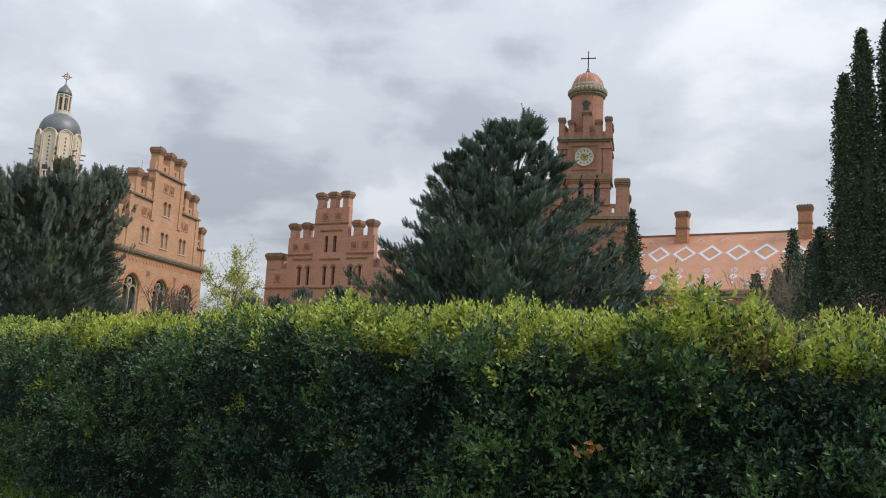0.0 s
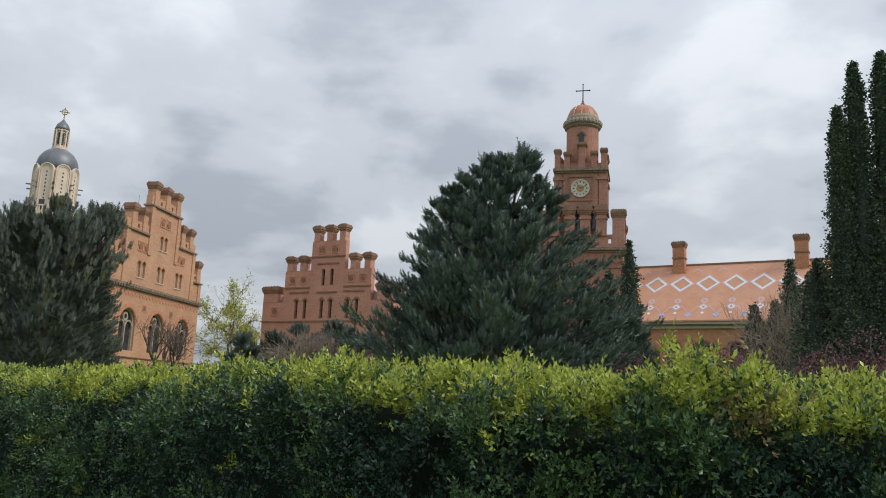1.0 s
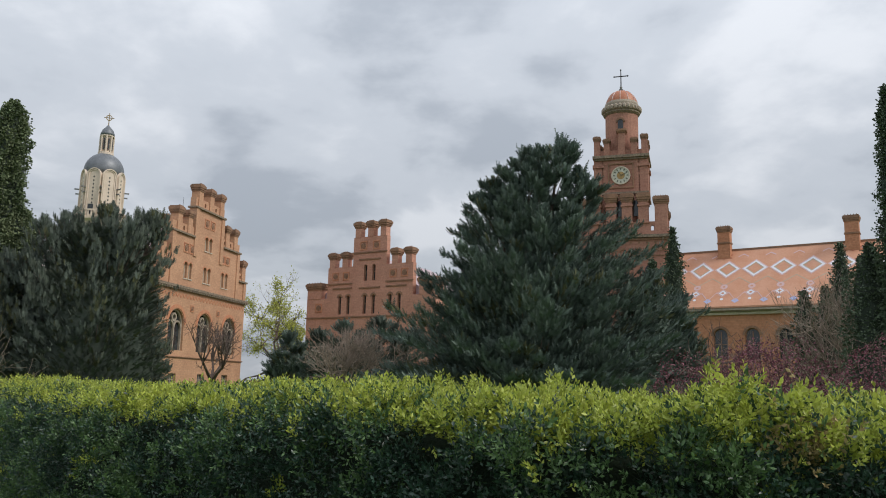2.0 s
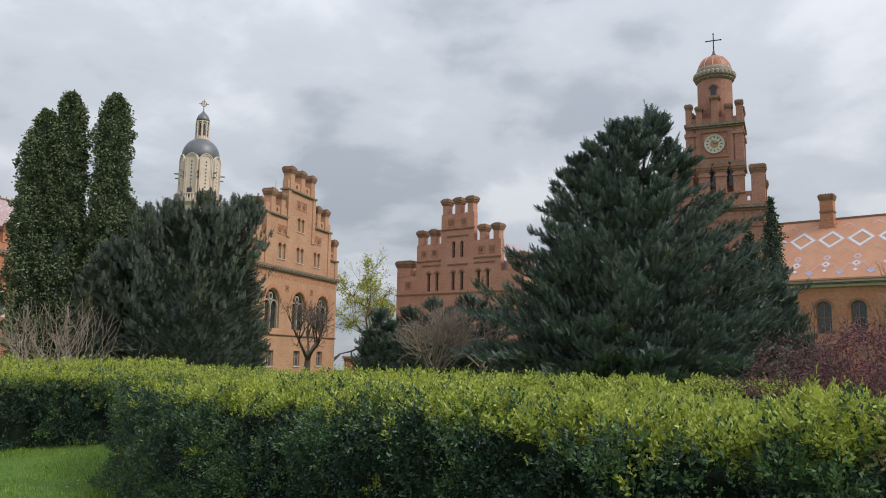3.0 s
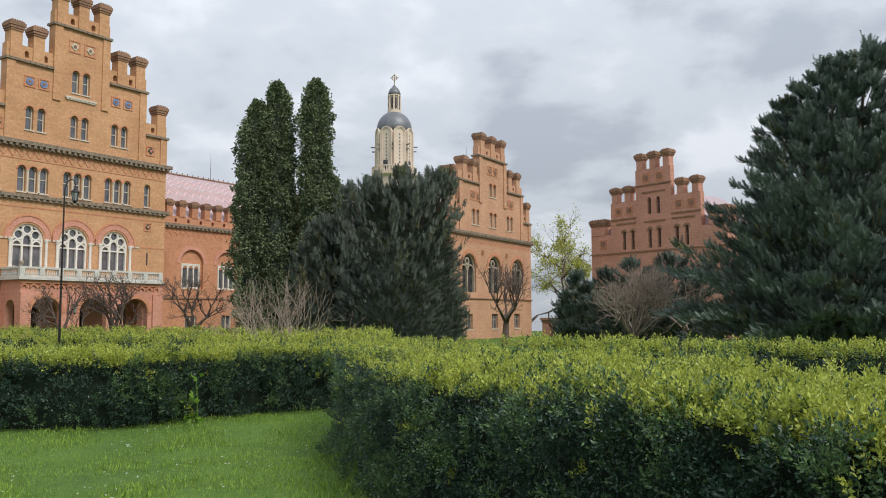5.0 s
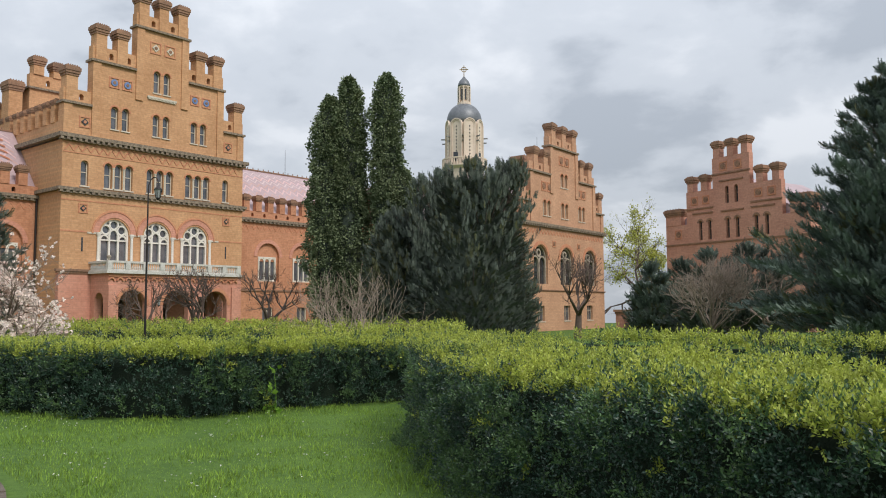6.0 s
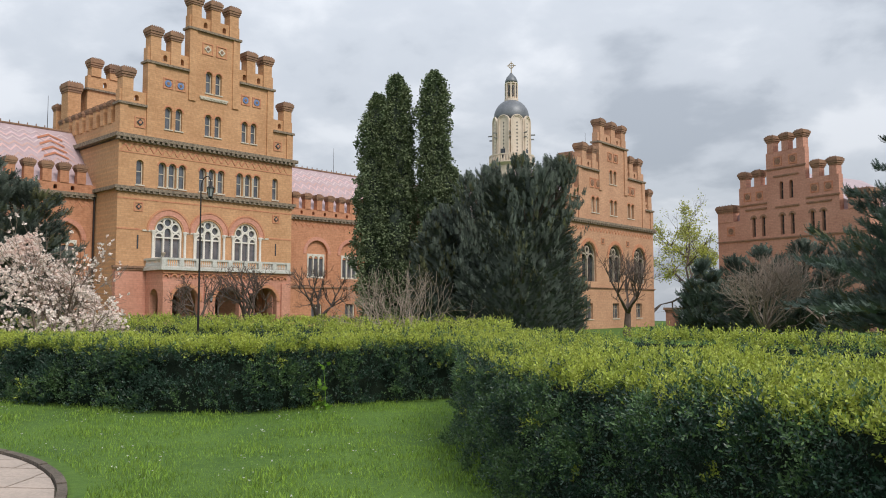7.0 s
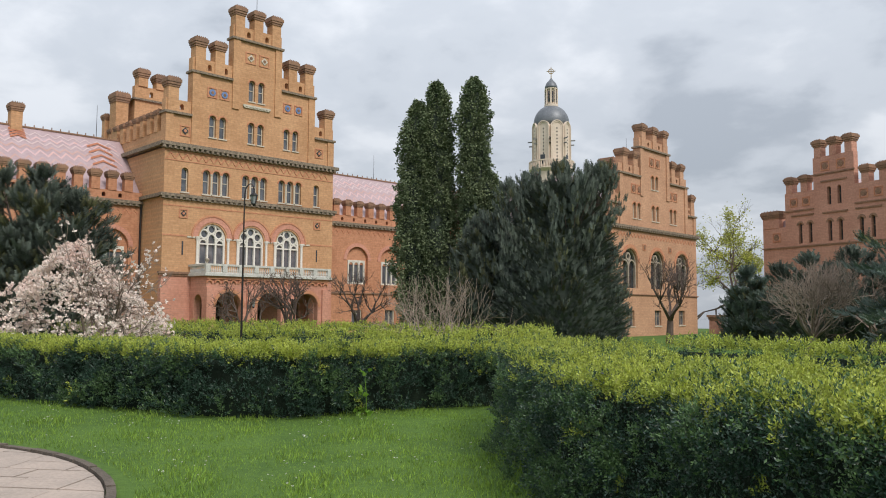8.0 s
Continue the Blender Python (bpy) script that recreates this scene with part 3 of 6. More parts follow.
for x in (2.25, 5.5, 8.9, 12.25):
    one("pier", BRICK_P, main, lambda bm: (box(bm, x - 0.02, x + 0.52, PY - 0.14, PY - 0.003, -0.6, 3.6), box(bm, x - 0.08, x + 0.58, PY - 0.2, PY - 0.003, -0.6, 0.5)))


def corbels(bm):
    for i in range(17):
        x = 2.45 + i * 0.63
        ring(bm, x, 3.92, 0.16, 0.26, PY - 0.12, PY + 0.02, k=6)
    box(bm, 2.2, 12.8, PY - 0.13, PY - 0.002, 4.2, 4.42)


one("corbel_table", TERRA, main, corbels)
one("balcony_floor", MARBLE, main, lambda bm: box(bm, 2.0, 13.0, PY - 0.3, -0.01, 4.43, 4.62))


def rail(bm):
    for x0, x1, y0, y1 in ((2.05, 12.95, PY - 0.25, PY - 0.03), (2.05, 2.27, PY - 0.03, -0.02), (12.73, 12.95, PY - 0.03, -0.02)):
        box(bm, x0, x1, y0, y1, 4.62, 4.72)
        box(bm, x0, x1, y0, y1, 5.16, 5.30)
    for i in range(9):
        x = 2.05 + i * (10.9 - 0.34) / 8
        box(bm, x, x + 0.34, PY - 0.27, PY - 0.01, 4.72, 5.16)


rl = one("balustrade", MARBLE, main, rail)
ball = bmesh.new()
lathe(ball, [(0.04, 4.72), (0.065, 4.82), (0.03, 5.0), (0.05, 5.16)], 0, 0, 6)
first_b = part("baluster", ball, MARBLE, rl)
first_b.location = (2.5, PY - 0.14, 0)
for bx, by in [(2.5 + i * 0.16, PY - 0.14) for i in range(1, 64)] + [(2.16, PY + 0.1 + i * 0.18) for i in range(13)]:
    ob = new("baluster", first_b.data)
    ob.parent = rl
    ob.location = (bx, by, 0)
one("urn", STONE_W, main, lambda bm: lathe(bm, [(0.10, 5.3), (0.05, 5.36), (0.14, 5.5), (0.16, 5.6), (0.11, 5.66)], 2.2, PY - 0.12, 12), "stone urn on the rail", True)


def wall_lantern(x):
    bm = bmesh.new()
    stick(bm, (x, PY - 0.14, 2.75), (x, PY - 0.55, 2.85), 0.03, 0.025)
    lathe(bm, [(0.02, 2.86), (0.16, 2.70), (0.17, 2.66)], x, PY - 0.55, 6)
    lathe(bm, [(0.09, 2.25), (0.10, 2.2), (0.03, 2.12)], x, PY - 0.55, 6)
    ob = part("wall_lantern", bm, IRON, main)
    one("lantern_glass", LAMPGLASS, ob, lambda b: lathe(b, [(0.09, 2.25), (0.14, 2.66)], x, PY - 0.55, 6))


wall_lantern(5.76)
wall_lantern(9.16)
one("drainpipe", IRON, main, lambda bm: (stick(bm, (-0.12, 3.5, 0), (-0.12, 3.5, 9.9), 0.07, 0.07)))


# ---- the two wings beside the main block ----
def wing(name, x0, x1, first, pitch, m_first, m_pitch, label, chim=None):
    w = thing(name, MAIN, label, "building", "palace wings")
    Y = 3.66
    n = int((x1 - x0) / pitch)
    cs = [first + pitch * i for i in range(n + 1) if x0 + 1.4 < first + pitch * i < x1 - 1.4]
    one("wall", BRICK_R, w, lambda bm: band(bm, x0, x1, -0.6, 3.5, Y, Y + 0.5, [(c, 1.2, 0.7, 2.0, False) for c in cs]))
    one("wall", BRICK_R, w, lambda bm: band(bm, x0, x1, 3.65, 9.7, Y + 0.22, Y + 0.6, [(c, 1.95, 4.55, 6.25, False) for c in cs]))
    one("wall_face", BRICK_R, w, lambda bm: band(bm, x0, x1, 3.65, 9.7, Y, Y + 0.216, [(c, 2.5, 4.4, 6.65, True) for c in cs]))
    one("string_course", CAP, w, lambda bm: box(bm, x0, x1, Y - 0.1, Y + 0.2, 3.5, 3.65))
    course(w, x0, x1, 9.7, 10.1, 0.28, CORNICE, 0.45, Y)
    zigzag(w, x0 + 0.2, x1 - 0.2, 9.05, 9.5, Y, 0.62, TERRA)
    one("parapet", BRICK_R, w, lambda bm: band(bm, x0, x1, 10.1, 10.75, Y - 0.05, Y + 0.35, [(m_first + m_pitch * (i + 0.5), 0.26, 10.25, 10.45, True) for i in range(int((x1 - m_first) / m_pitch))]))
    i = 0
    while m_first + m_pitch * i < x1 - 0.3:
        pinnacle(w, m_first + m_pitch * i, Y + 0.15, 0.62, 0.5, 10.75, 12.15, BRICK_R, 0.13, 0.5)
        i += 1
    for c in cs:
        one("window_arch", BRICK_P, w, lambda bm: ring(bm, c, 6.65, 1.27, 1.6, Y - 0.05, Y + 0.02, k=14))

        def lights(bm):
            for x in (-0.98, -0.36, 0.26, 0.86):
                box(bm, c + x, c + x + 0.12, Y + 0.14, Y + 0.30, 4.55, 6.6)
            for x in (-0.61, 0.01, 0.62):
                ring(bm, c + x, 6.25, 0.22, 0.34, Y + 0.15, Y + 0.30, k=6)
            box(bm, c - 1.0, c + 1.0, Y + 0.14, Y + 0.29, 4.47, 4.57)
            box(bm, c - 1.0, c + 1.0, Y + 0.15, Y + 0.29, 6.56, 6.66)
        ob = one("window", TRACERY, w, lights, "three arched lights in pale stone")
        one("pane", GLASS, ob, lambda bm: box(bm, c - 0.97, c + 0.97, Y + 0.31, Y + 0.33, 4.57, 6.56))
        one("apron", STONE, w, lambda bm: box(bm, c - 1.05, c + 1.05, Y + 0.10, Y + 0.215, 4.40, 4.465))
        g = one("window", STONE, w, lambda bm: (box(bm, c - 0.6, c - 0.5, Y + 0.1, Y + 0.3, 0.7, 2.0), box(bm, c + 0.5, c + 0.6, Y + 0.1, Y + 0.3, 0.7, 2.0), box(bm, c - 0.05, c + 0.05, Y + 0.1, Y + 0.3, 0.7, 2.0)))
        one("pane", GLASS, g, lambda bm: box(bm, c - 0.5, c + 0.5, Y + 0.25, Y + 0.27, 0.7, 2.0))

    def roof(bm):
        q = [(Y + 0.4, 10.6), (Y + 0.4, 10.8), (Y + 4.5, 15.4), (Y + 8.6, 10.8), (Y + 8.6, 10.6)]
        a = [bm.verts.new((x0, yy, zz)) for yy, zz in q]
        b = [bm.verts.new((x1, yy, zz)) for yy, zz in q]
        bm.faces.new(a)
        bm.faces.new(b[::-1])
        for i in range(5):
            j = (i + 1) % 5
            bm.faces.new((a[i], a[j], b[j], b[i]))
    one("roof", TILE_PINK, w, roof, "pink glazed tile roof with zigzag bands")
    sl = Vector((0, 4.1, 4.6)).normalized()
    nn = Vector((0, -4.6, 4.1)).normalized()

    def on_roof(x, d):
        return Vector((x, Y + 0.4, 10.8)) + sl * d + nn * 0.02
    for mat, d0, dz, th in ((TILE_PALE, 4.15, 0.45, 0.16), (TILE_LILAC, 4.6, 0.45, 0.2), (TILE_SALMON, 3.55, 0.45, 0.2), (TILE_LILAC, 2.9, 0.6, 0.22), (TILE_SALMON, 2.1, 0.6, 0.2), (TILE_PALE, 5.2, 0.4, 0.12)):
        def zz_(bm):
            x = x0 + 0.1
            while x < x1 - 1.0:
                for xa, da, xb, db in ((x, d0, x + 0.45, d0 + dz), (x + 0.45, d0 + dz, x + 0.9, d0)):
                    v = [bm.verts.new(on_roof(xa, da)), bm.verts.new(on_roof(xb, db)), bm.verts.new(on_roof(xb, db + th)), bm.verts.new(on_roof(xa, da + th))]
                    bm.faces.new(v)
                x += 0.9
        one("tile_band", mat, w, zz_)

    def cresting(bm):
        box(bm, x0, x1, Y + 4.4, Y + 4.6, 15.36, 15.48)
        x = x0 + 0.3
        while x < x1:
            box(bm, x - 0.03, x + 0.03, Y + 4.47, Y + 4.53, 15.48, 15.66)
            x += 0.62
    one("ridge", CAP, w, cresting)
    one("back_wall", BRICK_R, w, lambda bm: box(bm, x0, x1, Y + 8.4, Y + 8.9, -0.6, 10.7))
    return w


left = wing("palace_wing", -34, -0.02, -2.16 - 4.0 * 7, 4.0, -33.6, 1.205, "red brick wing with crenellated parapet and pink roof")
right_w = wing("palace_wing", 15.02, 44, 20.6, 4.02, 16.75, 1.34, "red brick wing running on towards the pavilion")
one("lightning_rod", IRON, right_w, lambda bm: stick(bm, (26.1, 8.16, 15.4), (26.1, 8.16, 18.0), 0.025, 0.012))
one("lightning_rod", IRON, left, lambda bm: stick(bm, (-1.9, 8.16, 15.4), (-1.9, 8.16, 18.0), 0.025, 0.012))
pinnacle(left, -7.73, 8.16, 0.78, 0.8, 14.6, 17.05, BRICK_Y, 0.12, 0.6)
for (x, d, s_) in ((-2.0, 4.9, 1.0), (-7.73, 6.0, 0.6)):
    # rusty lozenge pattern by the valley and the chimney
    def loz(bm):
        for i in range(4):
            for sg in (-1, 1):
                a = Vector((x, 4.06, 10.8))
                dd = 3.2 + 0.7 * i if s_ == 1.0 else 5.0 + 0.3 * i
                p0 = a + Vector((0, 4.1, 4.6)).normalized() * dd + Vector((0, -4.6, 4.1)).normalized() * 0.06
                p1 = p0 + Vector((sg * 0.9 * s_, 0, 0)) + Vector((0, 4.1, 4.6)).normalized() * -0.55 * s_
                w_ = Vector((0, 4.1, 4.6)).normalized() * 0.22
                bm.faces.new([bm.verts.new(q) for q in ((p0, p1, p1 + w_, p0 + w_) if sg > 0 else (p1, p0, p0 + w_, p1 + w_))])
    one("tile_lozenge", TILE_RED, left, loz)


# ---- the pavilion at the far end of the wing ----
PAV = pose(-24.55, 72.89, 0, 0, 0, 79.14)
pav = thing("palace_pavilion", PAV, "yellow brick pavilion with stepped gable and tall arches", "building")
pa = [(-0.95, 2.7, 4.2, 6.6, True), (4.3, 2.7, 4.2, 6.6, True), (9.55, 2.7, 4.2, 6.6, True)]
pg = [(-1.0, 1.3, 0.6, 2.1, False), (4.25, 1.3, 0.6, 2.1, False), (9.3, 1.3, 0.6, 2.1, False)]
one("front_wall", BRICK_V, pav, lambda bm: band(bm, -5.0, 12.9, -0.6, 3.5, 0, 0.5, pg))
one("front_wall", BRICK_V, pav, lambda bm: band(bm, -5.0, 12.9, 3.65, 9.75, 0, 0.5, pa))
one("side_wall", BRICK_V, pav, lambda bm: (box(bm, -5.0, -4.5, 0.5, 12, -0.6, 9.75), box(bm, 12.4, 12.9, 0.5, 12, -0.6, 9.75), box(bm, -5, 12.9, 12, 12.5, -0.6, 9.75)))
course(pav, -5.15, 13.05, 3.5, 3.65, 0.12, CAP, name="string_course")
course(pav, -5.3, 13.2, 9.7, 10.1, 0.3, CORNICE, 0.42)
zigzag(pav, -4.9, 12.8, 9.0, 9.45, 0.0, 0.62, TERRA)
for c_, w_, b_, s_, _ in pa:
    one("window_arch", TERRA, pav, lambda bm: ring(bm, c_, 6.6, 1.42, 1.75, -0.05, 0.02, k=14))

    def two_light(bm):
        for x in (-1.35, -0.08, 1.2):
            box(bm, c_ + x, c_ + x + 0.15, 0.2, 0.4, 4.2, 6.7)
        for x in (-0.65, 0.65):
            ring(bm, c_ + x, 6.3, 0.5, 0.64, 0.22, 0.38, k=8)
        ring(bm, c_, 7.2, 0.25, 0.42, 0.22, 0.38, 0, 2 * math.pi, 10)
        ring(bm, c_, 6.6, 1.2, 1.35, 0.21, 0.39, k=12)
    ob = one("arched_window", STONE_W, pav, two_light, "two pale lights under a roundel")
    one("pane", DARKGLASS, ob, lambda bm: prism(bm, [(c_ - 1.35, 4.2), (c_ + 1.35, 4.2)] + [(c_ + 1.35 * math.cos(math.pi * i / 12), 6.6 + 1.35 * math.sin(math.pi * i / 12)) for i in range(13)], 0.41, 0.43))
for c_, w_, b_, s_, _ in pg:
    window(pav, c_, w_, b_, s_, False, 0.2, 2, trim=STONE_W)
for x in (1.7, 6.95):
    medallion(pav, x, 8.2, 0.2, "brick")
stepped_gable(pav, 4.0, (8.8, 6.9, 2.95), (10.1, 12.0, 14.95, 17.9),
              (((8.1,), 14.4, 13.0), ((5.75, 3.85), 17.4, 15.95), ((-2.2, 0.0, 2.2), 20.35, 18.95)),
              BRICK_V, 0.7, [(cc + o, 0.55, 10.9, 12.15) for cc in (0.35, 4.02, 7.75) for o in (-0.43, 0.43)],
              [(3.55, 0.55, 14.05, 15.15), (4.4, 0.55, 14.05, 15.15)], 13.2, 16.0)
for x in (3.4, 4.6):
    medallion(pav, x, 16.75, 0.3, "brick")
for x in (-0.2, 0.9, 7.1, 8.2):
    medallion(pav, x, 13.75, 0.3, "brick")
pinnacle(pav, 6.8, 6.5, 2.5, 1.6, 13.0, 18.4, BRICK_V, 0.16, 0.8)
one("roof", TILE_PINK, pav, lambda bm: prism(bm, [(-4.6, 10.0), (12.5, 10.0), (4.0, 16.6)], 0.75, 12))
one("lightning_rod", IRON, pav, lambda bm: stick(bm, (9.0, 6.0, 12), (9.0, 6.0, 21.0), 0.03, 0.015))
link = thing("palace_link", PAV, "brick link range between wing and pavilion", "building")
one("wall", BRICK_R, link, lambda bm: box(bm, -14, -5.02, 6, 14, -0.6, 9.6))
one("roof", TILE_PINK, link, lambda bm: [bm.faces.new([bm.verts.new(v) for v in q]) for q in (((-14, 6, 9.6), (-5.02, 6, 9.6), (-5.02, 10, 13.2), (-14, 10, 13.2)), ((-14, 10, 13.2), (-5.02, 10, 13.2), (-5.02, 14, 9.6), (-14, 14, 9.6)))])

# ---- the brick gable of the seminary, between the trees ----
SEM = pose(-13.0, 85.43, 0, 0, 0, -31.53)
sem = thing("seminary_gable_house", SEM, "orange brick house end with stepped gable and slit windows", "building")
sw = [(x, 0.42, 8.8, 10.6) for x in (1.6, 2.75, 4.95, 6.1, 8.25, 9.4)]
one("front_wall", BRICK_S, sem, lambda bm: box(bm, -3.0, 13.9, 0, 0.6, -0.6, 8.45))
one("front_wall", BRICK_S, sem, lambda bm: band(bm, -0.15, 11.05, 8.45, 12.05, 0, 0.6, [(*w, True) for w in sw]))
one("front_wall", BRICK_S, sem, lambda bm: box(bm, -3.0, -0.15, 0, 0.6, 8.45, 10.6))
one("front_wall", BRICK_S, sem, lambda bm: box(bm, 11.05, 13.9, 0, 0.6, 8.45, 10.6))
one("front_wall", BRICK_S, sem, lambda bm: box(bm, -0.15, 3.25, 0, 0.6, 12.05, 13.95))
one("front_wall", BRICK_S, sem, lambda bm: box(bm, 7.65, 11.05, 0, 0.6, 12.05, 13.95))
one("front_wall", BRICK_S, sem, lambda bm: band(bm, 3.25, 7.65, 12.05, 15.3, 0, 0.6, [(4.95, 0.42, 12.3, 13.85, True), (6.05, 0.42, 12.3, 13.85, True)]))
one("front_wall", BRICK_S, sem, lambda bm: box(bm, 3.25, 7.65, 0, 0.6, 15.3, 17.05))
for x, w_, b_, s_ in sw:
    window(sem, x, w_, b_, s_, True, 0.22, 1, DARKGLASS, CAP, False)
    one("window_arch", CAP, sem, lambda bm: ring(bm, x, s_, w_ / 2 + 0.03, w_ / 2 + 0.22, -0.03, 0.02, k=8))
for x in (4.95, 6.05):
    window(sem, x, 0.42, 12.3, 13.85, True, 0.22, 1, DARKGLASS, CAP, False)
for a, b, z in ((-3.1, 14.0, 8.45), (-0.25, 3.25, 12.05), (7.65, 11.15, 12.05), (3.15, 7.75, 15.3), (0.6, 3.2, 11.55), (4.2, 6.9, 11.5), (7.7, 10.3, 11.55), (4.1, 6.9, 14.55)):
    one("brick_band", CAP, sem, lambda bm: box(bm, a, b, -0.10, 0.02, z, z + 0.14))
for x in (0.9, 2.35, 8.55, 10.0):
    medallion(sem, x, 12.95, 0.28, "brick")
for x in (4.6, 6.3):
    medallion(sem, x, 16.1, 0.30, "brick")
medallion(sem, -1.3, 9.6, 0.3, "brick")
for x, zt, z0 in ((3.8, 18.75, 17.05), (5.48, 18.75, 17.05), (7.14, 18.75, 17.05), (0.4, 15.55, 13.95), (2.15, 15.55, 13.95), (8.75, 15.55, 13.95), (10.5, 15.55, 13.95)):
    pinnacle(sem, x, 0.35, 0.74, 0.75, z0, zt, BRICK_S, 0.2, 0.7)
pinnacle(sem, -1.95, 0.9, 2.0, 1.9, 10.6, 12.35, BRICK_S, 0.2, 0.75)
pinnacle(sem, 12.9, 0.9, 2.0, 1.9, 10.6, 12.35, BRICK_S, 0.2, 0.75)
one("side_wall", BRICK_S, sem, lambda bm: (box(bm, -3.0, -2.5, 0.6, 12, -0.6, 10.6), box(bm, 13.4, 13.9, 0.6, 12, -0.6, 10.6), box(bm, -3, 13.9, 12, 12.5, -0.6, 10.6)))
one("roof", TILE_PINK, sem, lambda bm: prism(bm, [(-2.4, 10.4), (13.3, 10.4), (5.45, 15.0)], 0.62, 12))

# ---- the clock tower ----
TW = pose(18.31, 82.01, 0, 0, 0, -17)
tower = thing("clock_tower", TW, "dark red brick clock tower with banded dome", "tower")
one("base", BRICK_D, tower, lambda bm: box(bm, -4.4, 4.6, -1.6, 7.4, -0.6, 17.0))


def tower_frieze(bm):
    for i in range(11):
        x = -3.9 + i * 0.82
        ring(bm, x, 15.6, 0.22, 0.36, -1.72, -1.58, k=6)
        prism(bm, [(x + 0.14 * math.cos(q * 1.257), 16.5 + 0.14 * math.sin(q * 1.257)) for q in range(5)], -1.66, -1.58)
    box(bm, -4.5, 4.7, -1.75, -1.601, 16.75, 16.95)
    box(bm, -4.45, 4.65, -1.68, -1.601, 15.1, 15.2)


one("frieze", CAP, tower, tower_frieze)
for x in (-2.6, 0.1, 2.8):
    one("belfry_window", DARKGLASS, tower, lambda bm: (box(bm, x - 0.4, x + 0.4, -1.64, -1.58, 12.4, 13.7), prism(bm, [(x + 0.4 * math.cos(math.pi * i / 8), 13.7 + 0.4 * math.sin(math.pi * i / 8)) for i in range(9)], -1.64, -1.58)))
one("cornice", CORNICE, tower, lambda bm: box(bm, -4.75, 4.95, -1.95, 7.75, 17.0, 17.3))
one("parapet", BRICK_D, tower, lambda bm: (band(bm, -4.4, 4.6, 17.3, 18.7, -1.5, -1.1, [(x, 0.3, 17.75, 18.15, True) for x in (-3.4, -1.7, -0.1, 1.55, 3.2)]), box(bm, 4.2, 4.6, -1.1, 7.3, 17.3, 18.7), box(bm, -4.4, -4.0, -1.1, 7.3, 17.3, 18.7)))
for x in (-2.55, -0.95, 0.68, 2.35):
    pinnacle(tower, x, -1.3, 1.05, 0.7, 18.7, 21.75, BRICK_D, 0.20, 0.9)
    one("collar", BRICK_D, tower, lambda bm: (box(bm, x - 0.62, x + 0.62, -1.74, -0.86, 20.35, 20.55), box(bm, x - 0.58, x + 0.58, -1.70, -0.92, 18.55, 18.72)))
for x in (-3.9, 4.1):
    for y in (-1.0, 6.8):
        pinnacle(tower, x, y, 1.25, 1.25, 17.3, 21.35, BRICK_D, 0.2, 0.8)
for y in (0.9, 2.9, 4.9):
    pinnacle(tower, 4.35, y, 0.6, 0.85, 18.7, 21.0, BRICK_D, 0.14, 0.7)
one("core", BRICK_D, tower, lambda bm: box(bm, -2.5, 2.6, -0.2, 5.0, 17.3, 22.0))
one("core_window", DARKGLASS, tower, lambda bm: [box(bm, x - 0.3, x + 0.3, -0.26, -0.19, 19.6, 21.3) for x in (-0.1, 1.55)])
one("string_course", CORNICE, tower, lambda bm: box(bm, -2.8, 2.9, -0.5, 5.3, 22.0, 22.25))
one("clock_stage", BRICK_D, tower, lambda bm: box(bm, -2.0, 2.0, 0, 4.4, 22.25, 26.1))
for x, y in ((-2.35, 0.5), (2.35, 0.5), (2.35, 3.9), (-2.35, 3.9)):
    one("corner_pier", BRICK_D, tower, lambda bm: (box(bm, x - 0.5, x + 0.5, y - 0.5, y + 0.5, 22.25, 25.1), box(bm, x - 0.62, x + 0.62, y - 0.62, y + 0.62, 25.1, 25.45), box(bm, x - 0.5, x + 0.5, y - 0.5, y + 0.5, 25.45, 26.1)))
one("side_window", DARKGLASS, tower, lambda bm: box(bm, 1.98, 2.04, 1.6, 2.8, 22.7, 24.8))
one("cornice", CORNICE, tower, lambda bm: (box(bm, -2.95, 3.0, -0.35, 4.75, 26.1, 26.4), box(bm, -2.75, 2.8, -0.18, 4.6, 25.9, 26.1)))
for i, (x, y) in enumerate(((-2.5, 0.2), (-1.45, 0.1), (1.45, 0.1), (2.5, 0.2), (2.55, 1.4), (2.55, 3.0), (2.5, 4.2), (-2.5, 4.2), (-2.55, 2.2))):
    pinnacle(tower, x, y, 0.62, 0.62, 26.4, 28.6 if i in (0, 3, 6, 7) else 28.25, BRICK_D, 0.12, 0.5)
pinnacle(tower, 0.15, 0.1, 0.72, 0.62, 26.4, 29.3, BRICK_D, 0.2, 0.45)
one("parapet", BRICK_D, tower, lambda bm: (box(bm, -2.5, 2.5, 0.0, 0.2, 26.4, 27.0), box(bm, 2.45, 2.65, 0.2, 4.2, 26.4, 27.0)))
DX, DY = 0.02, 2.2
one("drum", BRICK_D, tower, lambda bm: lathe(bm, [(1.78, 26.4), (1.78, 31.50)], DX, DY, 28), smooth=False)
one("drum_window", DARKGLASS, tower, lambda bm: (box(bm, DX - 0.28, DX + 0.28, DY - 1.82, DY - 1.6, 28.40, 30.30), prism(bm, [(DX + 0.28 * math.cos(math.pi * i / 8), 30.30 + 0.28 * math.sin(math.pi * i / 8)) for i in range(9)], DY - 1.82, DY - 1.6)))
one("drum_arch", CAP, tower, lambda bm: ring(bm, DX, 30.30, 0.32, 0.5, DY - 1.9, DY - 1.6, k=8))
one("drum_cornice", CORNICE, tower, lambda bm: lathe(bm, [(1.8, 31.40), (2.0, 31.60), (2.0, 31.75), (2.12, 31.85), (2.12, 32.15), (1.9, 32.30)], DX, DY, 32))


